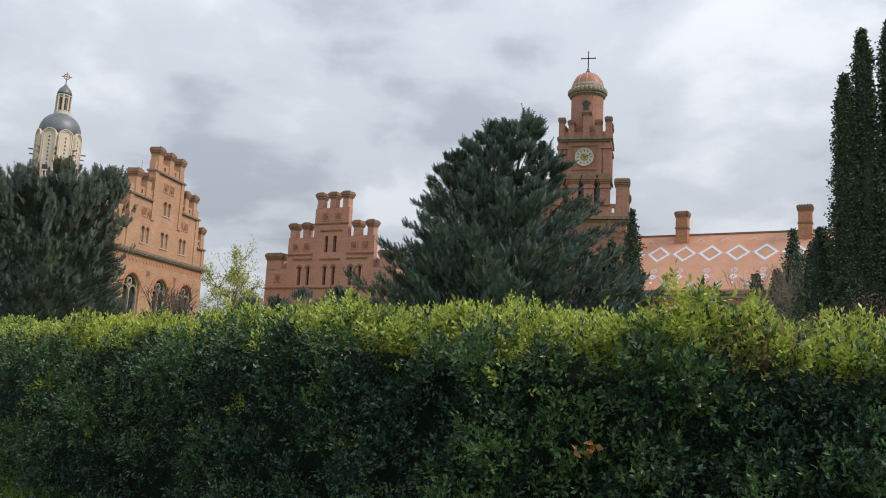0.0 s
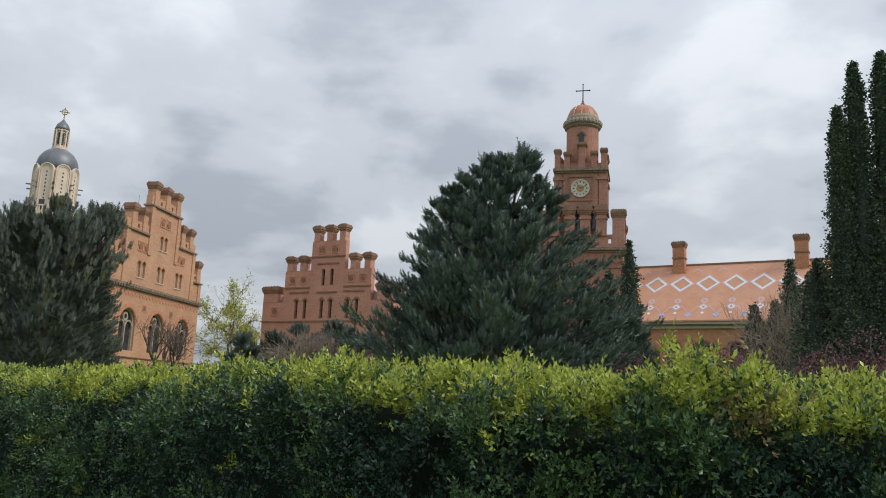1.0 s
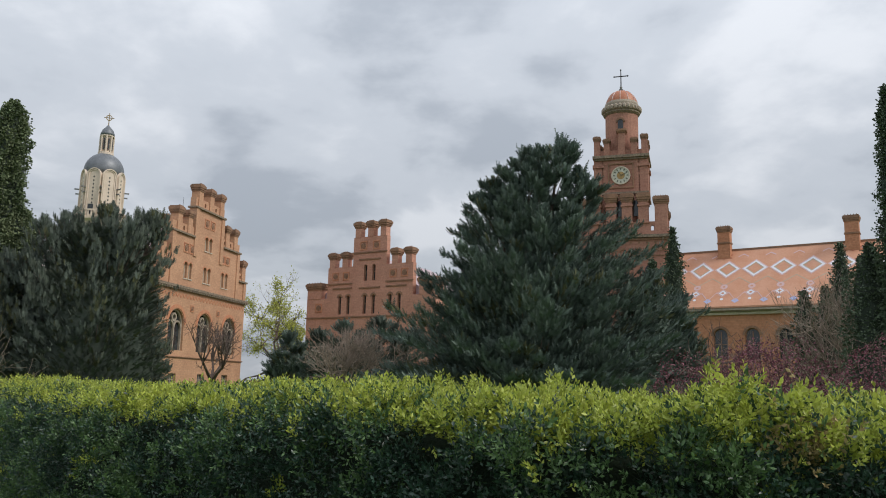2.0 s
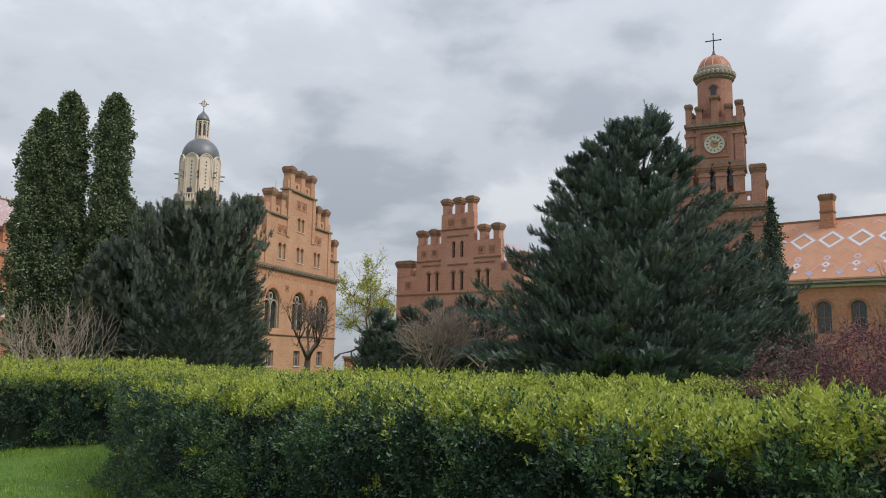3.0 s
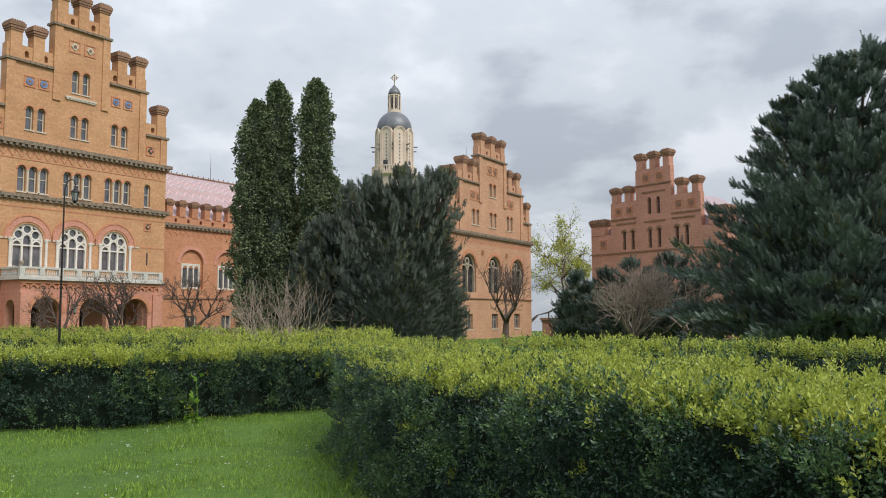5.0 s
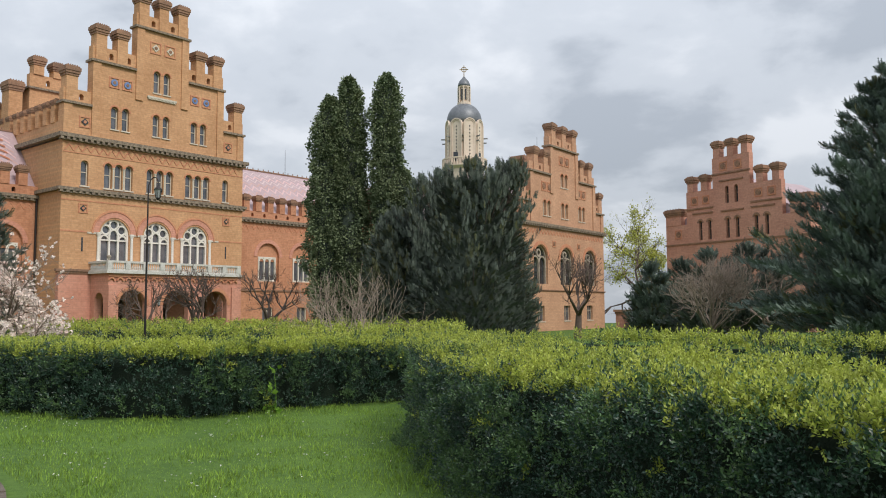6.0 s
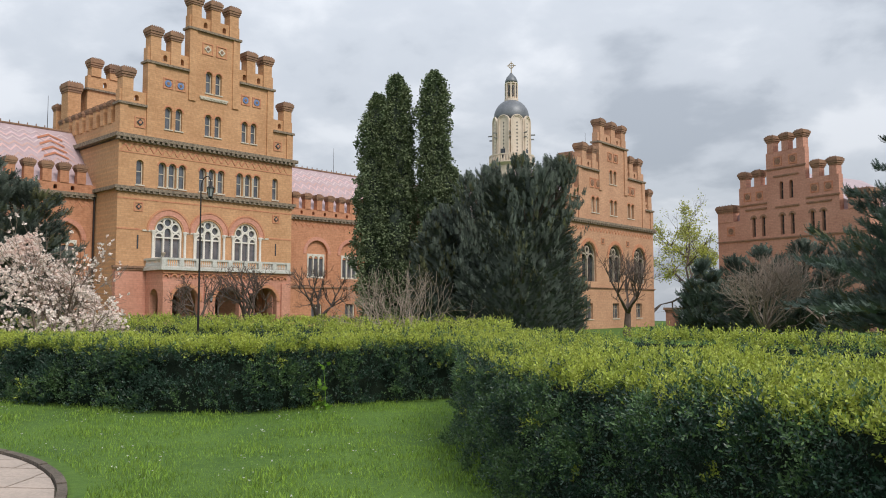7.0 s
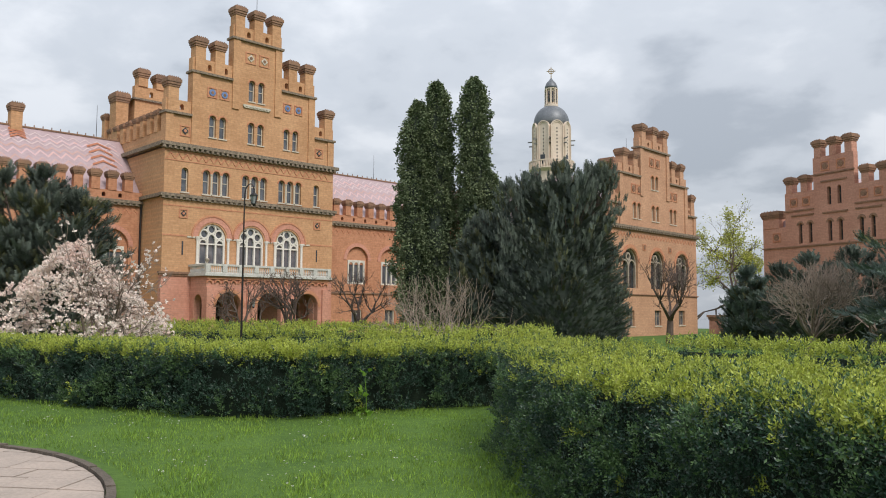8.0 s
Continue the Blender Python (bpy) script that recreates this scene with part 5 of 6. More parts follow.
# level garden; the hill falls away behind the palace
rows = [[gm.verts.new((x, y, z)) for x in (-1500, 1500)] for y, z in ((-1500, GZ), (112, GZ), (135, GZ - 2.0), (200, GZ - 10), (450, GZ - 30), (1800, GZ - 110))]
for a, b in zip(rows, rows[1:]):
    gm.faces.new((a[0], a[1], b[1], b[0]))
ground = part("ground", gm, GRASS, None, "green spring lawn of short grass")
tagged(ground, category="ground", kind="structure")

n = 210000
gx, gy = RNG_.uniform(-24, -2.5, n), RNG_.uniform(3.0, 18.0, n)
keep = ((gx + 12.92) ** 2 + (gy - 0.74) ** 2 > 6.95 ** 2) & (gx < 1.6 - 0.62 * (gy - 3)) & ~((gx < -13.7) & (gy > 12.6))
keep &= RNG_.uniform(size=n) < np.clip(9.0 / np.hypot(gx, gy), 0.25, 1.0)
gp = np.column_stack([gx, gy, 0 * gx + GZ])[keep]
hgt = 0.075 + 0.07 * np.clip(lumps(gp[:, 0], gp[:, 1], 0 * gp[:, 0], 0.9), -0.6, 1)
v, f = blades(gp, np.array([[0.05, 0.0, 1.0]]).repeat(len(gp), 0), hgt, 0.17, 0.33, 1)
v[:, 2] = np.maximum(v[:, 2], GZ + 0.002)
grass = mesh_of("grass", v, f, [BLADE])
tagged(grass, "short bright green grass blades on the lawn", "grass", kind="stuff")
n = 900
dx, dy = RNG_.uniform(-19, -3.5, n), RNG_.uniform(4.5, 15, n)
cl = lumps(dx, dy, 0 * dx, 0.8) > 0.08
ok = cl & ((dx + 12.92) ** 2 + (dy - 0.74) ** 2 > 7.2 ** 2) & (dx < 0.4 - 0.62 * (dy - 3)) & ~((dx < -11.5) & (dy > 11.3))
dp_ = np.column_stack([dx, dy, GZ + 0.05 + 0.03 * RNG_.uniform(size=n)])[ok]
v, f = leaf_cards(np.repeat(dp_, 4, 0), unit(RNG_.normal(size=(len(dp_) * 4, 3)) * [1, 1, 0.2]), 0.022, 0.4)
tagged(mesh_of("daisies", v, f, [DAISY]), "small white daisies scattered in the grass", "flowers", kind="stuff")

PC, PR = (-12.92, 0.74), 6.6
path = thing("paved_path", pose(0, 0, GZ), "round path of pinkish grey flagstones with stone kerb", "path", kind="structure")
one("path_bed", MORTAR, path, lambda bm: lathe(bm, [(PR, -0.05), (PR, 0.012)], *PC, 72))


def clip_round(poly):
    """Cuts a polygon to the round path."""
    k = 72
    for i in range(k):
        a = 2 * math.pi * i / k
        nx, ny = math.cos(a), math.sin(a)
        out = []
        for p, q in zip(poly, poly[1:] + poly[:1]):
            dp1 = (p[0] - PC[0]) * nx + (p[1] - PC[1]) * ny - (PR - 0.03)
            dq = (q[0] - PC[0]) * nx + (q[1] - PC[1]) * ny - (PR - 0.03)
            if dp1 <= 0:
                out.append(p)
            if dp1 * dq < 0:
                t = dp1 / (dp1 - dq)
                out.append((p[0] + t * (q[0] - p[0]), p[1] + t * (q[1] - p[1])))
        poly = out
        if len(poly) < 3:
            return []
    return poly


srng = random.Random(5)
rot = radians(24)
row = -8.0
r_i = 0
while row < 8.0:
    dep = srng.uniform(0.5, 0.72)
    col_ = -8.0 + srng.uniform(0, 0.8)
    while col_ < 8.0:
        wd = srng.uniform(0.7, 1.25)
        g = 0.012
        jit = [srng.uniform(-0.02, 0.02) for _ in range(4)]
        q = [(col_ + g, row + g + jit[0] * 0.3), (col_ + wd - g, row + g + jit[1] * 0.3), (col_ + wd - g, row + dep - g), (col_ + g + jit[3], row + dep - g)]
        q = [(PC[0] + x * math.cos(rot) - y * math.sin(rot), PC[1] + x * math.sin(rot) + y * math.cos(rot)) for x, y in q]
        poly = clip_round(q) if max(y for _, y in q) > 0.5 else []
        if len(poly) >= 3:
            bm = bmesh.new()
            zt = 0.034 + srng.uniform(-0.006, 0.006)
            lo = [bm.verts.new((x, y, -0.02)) for x, y in poly]
            hi = [bm.verts.new((x, y, zt)) for x, y in poly]
            bm.faces.new(hi)
            for i in range(len(poly)):
                j = (i + 1) % len(poly)
                bm.faces.new((lo[i], lo[j], hi[j], hi[i]))
            part("flagstone", bm, PAVE, path)
        col_ += wd
    row += dep
for i in range(56):
    a0, a1 = 2 * math.pi * i / 56 + 0.004, 2 * math.pi * (i + 1) / 56 - 0.004
    if math.sin(a0) < -0.1:
        continue

    def kerb(bm):
        zt = 0.075 + srng.uniform(-0.012, 0.012)
        for s in range(2):
            b0, b1 = a0 + (a1 - a0) * s / 2, a0 + (a1 - a0) * (s + 1) / 2
            q = [(PC[0] + r * math.cos(b), PC[1] + r * math.sin(b)) for r, b in ((PR, b0), (PR + 0.12, b0), (PR + 0.12, b1), (PR, b1))]
            lo = [bm.verts.new((*p, -0.05)) for p in q]
            hi = [bm.verts.new((*p, zt)) for p in q]
            bm.faces.new(hi)
            for k in range(4):
                bm.faces.new((lo[k], lo[(k + 1) % 4], hi[(k + 1) % 4], hi[k]))
    one("kerb_stone", KERB, path, kerb)

# ---- hedges ----
NEAR_LINE = [(-7.5, 16.6), (-7.55, 15.1), (-7.1, 13.3), (-6.1, 11.6), (-5.0, 10.0), (-3.8, 8.5), (-2.55, 7.2), (-1.35, 6.05), (-0.35, 5.15), (0.8, 4.35), (2.2, 3.8), (4.5, 3.3), (8.0, 2.7)]
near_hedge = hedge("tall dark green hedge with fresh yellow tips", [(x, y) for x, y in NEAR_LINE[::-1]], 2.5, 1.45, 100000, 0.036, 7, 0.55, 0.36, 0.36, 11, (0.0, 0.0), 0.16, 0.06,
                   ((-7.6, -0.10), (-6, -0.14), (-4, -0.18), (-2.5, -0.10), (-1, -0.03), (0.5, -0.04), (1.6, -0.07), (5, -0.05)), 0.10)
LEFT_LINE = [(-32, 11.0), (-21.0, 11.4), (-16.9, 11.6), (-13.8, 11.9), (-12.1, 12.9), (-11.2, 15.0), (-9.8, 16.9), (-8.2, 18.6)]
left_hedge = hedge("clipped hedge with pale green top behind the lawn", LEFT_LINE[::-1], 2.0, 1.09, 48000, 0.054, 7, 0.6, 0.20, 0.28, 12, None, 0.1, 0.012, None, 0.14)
hedge("further clipped hedge before the palace porch", [(-9.5, 20.0), (-13.0, 19.0), (-17.0, 19.4), (-24.0, 19.3), (-33.0, 18.2)], 1.6, 1.20, 9000, 0.07, 6, 0.6, 0.09, 0.2, 13)
hedge("low clipped hedge close to the palace", [(-13.0, 26.5), (-21.0, 27.5), (-30.0, 27.0), (-42.0, 24.0)], 1.4, 1.20, 7000, 0.08, 6, 0.6, 0.08, 0.2, 14)
hedge("low hedge running behind the lawn towards the firs", [(14.0, 16.5), (6.0, 18.0), (0.0, 19.5), (-6.5, 21.5)], 1.3, 1.12, 8000, 0.07, 6, 0.6, 0.08, 0.2, 15)
# bleached twigs and withered leaves caught in the tall hedge
cl = np.array([1.80, 3.93, 1.27]) + RNG_.normal(size=(60, 3)) * [0.09, 0.04, 0.08]
v, f, _ = sprigs(cl, np.array([-0.1, -0.7, 0.7]) + 0.4 * RNG_.normal(size=(60, 3)), 0.09, 7, 0.034, 0.25)
tagged(mesh_of("bleached_growth", v, f, [LEAF_TAN], None, near_hedge), "bleached tan leaves", kind="stuff")
cl = np.array([0.96, 4.10, 0.72]) + RNG_.normal(size=(6, 3)) * [0.045, 0.03, 0.05]
v, f, _ = sprigs(cl, np.array([0, -1.0, -0.2]) + 0.5 * RNG_.normal(size=(6, 3)), 0.05, 3, 0.05, 0.36)
mesh_of("withered_leaves", v, f, [LEAF_RUST], None, near_hedge)
# a bulge of paler shoots on the tall hedge's face
cl = np.array([0.86, 4.20, 0.84]) + RNG_.normal(size=(170, 3)) * [0.15, 0.04, 0.20]
cl[:, 1] -= 0.4 * (cl[:, 0] - 0.86)
v, f, _ = sprigs(cl, np.array([-0.1, -0.8, 0.6]) + 0.45 * RNG_.normal(size=(170, 3)), 0.10, 9, 0.036, 0.25)
tagged(mesh_of("paler_growth", v, f, [LEAF_MID], None, near_hedge), "paler green shoots", kind="stuff")
# a bright weed at the foot of the other hedge
weed = thing("weed_plant", pose(-11.2, 14.2, GZ), "bright green weed growing against the hedge", "plant")
one("stem", WEEDLEAF, weed, lambda bm: (stick(bm, (0, 0, 0), (0.03, -0.05, 0.5), 0.012, 0.008), stick(bm, (0.03, -0.05, 0.5), (-0.02, -0.06, 0.95), 0.008, 0.005)))
wp = np.column_stack([RNG_.normal(size=34) * 0.09, -0.08 + RNG_.normal(size=34) * 0.05, RNG_.choice([0.08, 0.14, 0.5, 0.58, 0.9, 0.98], 34)])
v, f = leaf_cards(wp, unit(RNG_.normal(size=(34, 3)) + [0, -0.9, 0.2]), 0.13, 0.42)
mesh_of("leaves", v, f, [WEEDLEAF], None, weed)


# ---- trees and shrubs ----
def limbs_mesh(parent, segs, mat, name="limbs", k=5):
    bm = bmesh.new()
    for p, q, a, b in segs:
        stick(bm, p, q, a, b, k)
    return part(name, bm, mat, parent)


def shell(name, parent, mat, rings, seed, amp=0.25, k=14):
    """A lumpy closed body from (radius, height, dx, dy) rings."""
    V = []
    for r, z, dx, dy in rings:
        for i in range(k):
            a = 2 * math.pi * i / k
            rr = r * (1 + amp * noise.noise((math.cos(a) * 1.7 + seed, math.sin(a) * 1.7, z * 0.6)))
            V.append((dx + rr * math.cos(a), dy + rr * math.sin(a), z))
    F = [(i * k + j, i * k + (j + 1) % k, (i + 1) * k + (j + 1) % k, (i + 1) * k + j) for i in range(len(rings) - 1) for j in range(k)]
    return mesh_of(name, V, F, [mat], None, parent)


def plumes(pos, way, length, rng, steps=7, width=0.34, curl=0.25, roll=0.6):
    """Flat feathers: a bent spine with pointed sprays on both sides. Each feather is one connected piece."""
    n = len(pos)
    d = unit(way)
    side = unit(np.cross(d, np.array([0, 0, 1.0])) + 1e-4)
    up = np.cross(side, d)
    a = rng.normal(size=n)[:, None] * roll
    side, up = side * np.cos(a) + up * np.sin(a), up * np.cos(a) - side * np.sin(a)
    L = (np.broadcast_to(length, (n,)) * rng.uniform(0.7, 1.25, n))[:, None]
    c = (curl * rng.normal(1.0, 0.6, n))[:, None]
    spine = [pos + d * L * t + up * L * c * t * t for t in np.linspace(0, 1, steps + 1)]
    rows = list(spine)
    for k in range(steps):
        t = (k + 0.5) / steps
        reach = L * width * (1.0 - 0.72 * t) * rng.uniform(0.7, 1.3, (n, 1))
        for sg in (-1, 1):
            rows.append((spine[k] + spine[k + 1]) / 2 + side * sg * reach + d * reach * 0.95 + up * reach * rng.normal(0, 0.22, (n, 1)))
    V = np.stack(rows, 1)
    per = V.shape[1]
    F = []
    for k in range(steps):
        F += [(k, k + 1, steps + 1 + 2 * k), (k + 1, k, steps + 2 + 2 * k)]
    F = (np.arange(n)[:, None, None] * per + np.array(F)[None]).reshape(-1, 3)
    return V.reshape(-1, 3), F, len(F) // n


def conifer(label, x, y, tops, env, n_limb, per, spray, mats, seed, rise=0.75, core=0.62, core_top=0.6, lift=0.2, name="yew_tree", category="tree", tip_share=0.3, curl=0.25):
    """A conifer of many feathered limbs. tops: (dx, dy, height) leaders; env: (share of height, radius) pairs."""
    rng = np.random.default_rng(seed)
    th = thing(name, pose(x, y, GZ), label, category)
    H = max(t[2] for t in tops)
    hs, rs = [e_[0] for e_ in env], [e_[1] for e_ in env]
    segs = [((0, 0, 0), (0, 0, H * 0.25), 0.018 * H, 0.02 * H)]
    P, W, S, B = [], [], [], []
    for dx, dy, zt in tops:
        segs.append(((0, 0, H * 0.2), (dx, dy, zt * 0.97), 0.016 * H, 0.02))
        # the leader's own feathers
        m = int(per * 1.5)
        t = rng.uniform(0.86, 1.0, m)
        P.append(np.column_stack([dx * t, dy * t, zt * t - 0.3]) + rng.normal(size=(m, 3)) * 0.10)
        W.append(np.column_stack([rng.normal(size=(m, 2)) * 0.45, np.ones(m)]))
        S.append(np.full(m, spray))
        B.append(np.full(m, rng.uniform()))
    for j in range(n_limb):
        dx, dy, zt = tops[j % len(tops)]
        u = rng.uniform(0.04, 0.99) ** 0.9
        z_end = u * zt
        az = rng.uniform(0, 2 * math.pi)
        R = np.interp(u, hs, rs) * (rng.uniform(0.6, 1.0) if j % 3 else rng.uniform(0.95, 1.2)) * (1 + 0.22 * noise.noise((math.cos(az) * 1.5 + seed, math.sin(az) * 1.5, u * 4)))
        z0 = max(0.25, z_end - R * rise)
        ax = np.array([dx, dy]) * min(1.0, max(0.0, (z0 / zt - 0.1)) / 0.9)
        p0 = np.array([ax[0], ax[1], z0])
        p1 = np.array([dx * u + R * math.cos(az), dy * u + R * math.sin(az), z_end])
        if j % 2 == 0:
            segs.append((tuple(p0), tuple(p0 * 0.25 + p1 * 0.75), 0.02 + 0.012 * R, 0.012))
        m = int(per * (0.5 + R / max(rs)))
        t = rng.uniform(0.30, 1.0, m) ** 0.6
        c = p0 + (p1 - p0) * t[:, None]
        c[:, 2] += np.sin(t * math.pi) * 0.10 * R
        # a bough is a flattened fan about its limb
        ld = unit(p1 - p0)
        sd = unit(np.cross(ld, [0, 0, 1.0]))
        off = rng.uniform(-1, 1, m)
        c += sd * (off * (0.10 + 0.20 * R) * (1.12 - t))[:, None] + rng.normal(size=(m, 3)) * (0.03 + 0.05 * R * (1.05 - t))[:, None]
        P.append(c)
        W.append(ld + sd * (0.55 * off)[:, None] + np.array([0, 0, lift]) + 0.18 * rng.normal(size=(m, 3)))
        S.append(spray * (0.65 + 0.55 * (1 - t)))
        B.append(np.full(m, rng.uniform()))
    if core:
        # shorter sprays that clothe the inside
        m = int(n_limb * per * 0.3)
        q = rng.uniform(0.02, core_top, m)
        a = rng.uniform(0, 2 * math.pi, m)
        rr = np.interp(q, hs, rs) * core * rng.uniform(0.9, 1.2, m)
        P.append(np.column_stack([tops[0][0] * q + rr * np.cos(a), tops[0][1] * q + rr * np.sin(a), q * H]))
        W.append(np.column_stack([np.cos(a), np.sin(a), 0.5 + 0 * a]))
        S.append(np.full(m, spray * 0.9))
        B.append(rng.uniform(size=m))
    P, W, S, B = np.concatenate(P), np.concatenate(W), np.concatenate(S), np.concatenate(B)
    P[:, 2] = np.maximum(P[:, 2], 0.12)
    v, f, tri = plumes(P, W, S, rng, curl=curl)
    v[:, 2] = np.maximum(v[:, 2], 0.03)
    which = np.repeat((0.6 * B + 0.4 * rng.uniform(size=len(P)) < tip_share * (1 + 1.2 * lumps(P[:, 0] + 9 * seed, P[:, 1], P[:, 2], 0.7))).astype(int), tri)
    limbs_mesh(th, segs, BARK, "woody_frame", 5)
    tagged(mesh_of("foliage", v, f, mats, which, th), kind="stuff")
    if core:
        # closed filler shell, darker than the needles to paint shade inside the crown
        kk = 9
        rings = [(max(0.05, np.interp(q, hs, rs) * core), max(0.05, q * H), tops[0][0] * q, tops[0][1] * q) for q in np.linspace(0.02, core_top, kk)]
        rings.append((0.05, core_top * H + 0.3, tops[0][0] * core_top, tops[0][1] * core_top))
        shell("inner_shell", th, YEW_IN, rings, seed)
    return th


def leafy_column(label, x, y, stems, leaf, n, mat, seed, name="ivy_column", category="tree", spread=0.55):
    """Upright columns clad in overlapping leaves. stems: (dx, dy, height, ((share, radius), ...))."""
    rng = np.random.default_rng(seed)
    th = thing(name, pose(x, y, GZ), label, category)
    for si, (dx, dy, H, env) in enumerate(stems):
        hs, rs = [e_[0] for e_ in env], [e_[1] for e_ in env]
        u = rng.uniform(0.0, 1.0, n)
        a = rng.uniform(0, 2 * math.pi, n)
        R = np.interp(u, hs, rs)
        lump = lumps(np.cos(a) * 1.6 + seed, np.sin(a) * 1.6 + si * 3, u * H * 0.75, 1.0) * 0.5 + lumps(np.cos(a) * 3.2 + seed, np.sin(a) * 3.2, u * H * 1.9, 1.0) * 0.50
        rr = R * (1 + lump) - rng.uniform(0, 0.25, n)
        P = np.column_stack([dx * np.minimum(1, u * 2.2) + rr * np.cos(a), dy * np.minimum(1, u * 2.2) + rr * np.sin(a), np.maximum(0.1, u * H)])
        N = np.column_stack([np.cos(a), np.sin(a), 0.25 + 0 * a])
        P2 = np.repeat(P, 3, 0) + rng.normal(size=(3 * n, 3)) * leaf * 0.6
        v, f = leaf_cards(P2, unit(np.repeat(N, 3, 0) + spread * rng.normal(size=(3 * n, 3)) + [0, 0, -0.1]), leaf, 0.42, rng)
        v[:, 2] = np.maximum(v[:, 2], 0.03)
        tagged(mesh_of("foliage", v, f, [mat], None, th), kind="stuff")
        # added filler shell that blocks the view through, with inner shade as its colour
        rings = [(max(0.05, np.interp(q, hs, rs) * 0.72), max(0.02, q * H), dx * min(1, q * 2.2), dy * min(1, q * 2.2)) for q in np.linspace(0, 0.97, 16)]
        shell("inner_shell", th, YEW_IN, rings, seed + si, 0.35)
        limbs_mesh(th, [((0, 0, 0), (dx * 0.4, dy * 0.4, H * 0.3), 0.22, 0.16), ((dx * 0.4, dy * 0.4, H * 0.3), (dx, dy, H * 0.95), 0.16, 0.03)], BARK, "trunk")
    return th


def branching(rng, p, d, length, rad, depth, segs, spread, up, kids, shrink=0.68):
    """Forks of bare wood, gathered as tapered sticks."""
    q = p
    steps = 3
    for s in range(steps):
        d = unit(d + rng.normal(size=3) * 0.14 + np.array([0, 0, up * 0.10]))
        nq = q + d * length / steps
        segs.append((tuple(q), tuple(nq), rad * (1 - 0.22 * s), rad * (1 - 0.22 * (s + 1))))
        q = nq
        if depth and s == 1:
            e_ = unit(d + rng.normal(size=3) * spread)
            branching(rng, q, e_, length * shrink * 0.8, rad * 0.5, depth - 1, segs, spread, up, kids, shrink)
    if depth:
        for _ in range(kids):
            e_ = unit(d + rng.normal(size=3) * spread + np.array([0, 0, up]))
            branching(rng, q, e_, length * shrink * rng.uniform(0.8, 1.15), rad * 0.50, depth - 1, segs, spread, up, kids, shrink)
    return segs


def bare_tree(label, x, y, h, seed, trunk=0.16, depth=4, kids=3, spread=0.55, up=0.15, mat=BARK, stems=1, lean=0.0, name="bare_tree", category="tree", first=0.3, k=4):
    rng = np.random.default_rng(seed)
    th = thing(name, pose(x, y, GZ), label, category)
    tr, segs = [], []
    for s in range(stems):
        a = rng.uniform(0, 6.28)
        base = np.array([0.25 * math.cos(a), 0.25 * math.sin(a), 0]) if stems > 1 else np.zeros(3)
        d = unit(np.array([lean * math.cos(a), lean * math.sin(a), 1.0]))
        top = base + d * h * first
        tr.append((tuple(base), tuple(top), trunk, trunk * 0.75))
        for _ in range(kids + 1):
            e_ = unit(d * 0.6 + rng.normal(size=3) * spread * 1.1 + np.array([0, 0, up]))
            branching(rng, top, e_, h * 0.30, trunk * 0.62, depth - 1, segs, spread, up, kids)
    # scale to the height wanted
    zmax = max(max(s[0][2], s[1][2]) for s in segs)
    f_ = h / zmax
    sc = lambda L: [(tuple(np.array(a) * f_), tuple(np.array(b) * f_), max(0.006, c), max(0.005, d_)) for a, b, c, d_ in L]
    limbs_mesh(th, sc(tr), mat, "trunk", 7)
    limbs_mesh(th, sc(segs), mat, "crown_wood", k)
    return th, sc(segs)


# dark yew clump and the two ivy-clad columns beside it
conifer("broad dark yew with many upright tips", -15.4, 34.3, [(0.2, 0, 9.5), (1.7, 0.3, 9.4), (-1.9, 0.0, 9.1), (-0.6, -1.0, 9.3), (2.7, -0.4, 9.2), (0.9, -1.3, 9.1), (-2.7, -0.5, 8.8), (2.0, -1.8, 8.6), (-1.6, -1.9, 8.5)],
        [(0, 2.6), (0.25, 2.75), (0.6, 2.15), (0.85, 1.4), (0.95, 0.75), (1.0, 0.2)], 760, 34, 0.40, [YEW, YEW_TIP], 21, 2.4, 0.95, 0.86, 1.9, curl=0.05, tip_share=0.22)
conifer("smaller dark yew pressed against the ivy column", -19.2, 34.0, [(0, 0, 7.2), (-1.0, 0.4, 6.6), (0.8, -0.3, 7.4), (-0.2, -0.8, 6.9)],
        [(0, 0.7), (0.2, 1.2), (0.38, 1.8), (0.65, 1.4), (0.9, 0.7), (1.0, 0.2)], 320, 28, 0.40, [YEW, YEW_TIP], 22, 1.8, 0.8, 0.82, 1.6, curl=0.05)
leafy_column("tall ivy-clad column of evergreen with twin heads", -25.15, 38.2, [(0.30, 0.1, 15.8, ((0, 1.5), (0.3, 1.25), (0.6, 0.98), (0.85, 0.80), (0.95, 0.6), (1, 0.2))), (-0.75, -0.35, 14.7, ((0, 1.5), (0.3, 1.35), (0.6, 1.06), (0.88, 0.78), (0.96, 0.5), (1, 0.2)))], 0.125, 15000, IVY, 23)
leafy_column("slender ivy-clad column of evergreen", -22.5, 38.6, [(0, 0, 15.8, ((0, 1.1), (0.2, 1.0), (0.45, 0.80), (0.7, 0.82), (0.88, 0.80), (0.96, 0.55), (1, 0.15))), (0.75, 0.3, 10.2, ((0, 1.0), (0.6, 1.1), (0.9, 0.8), (1, 0.3)))], 0.125, 14000, IVY, 24)
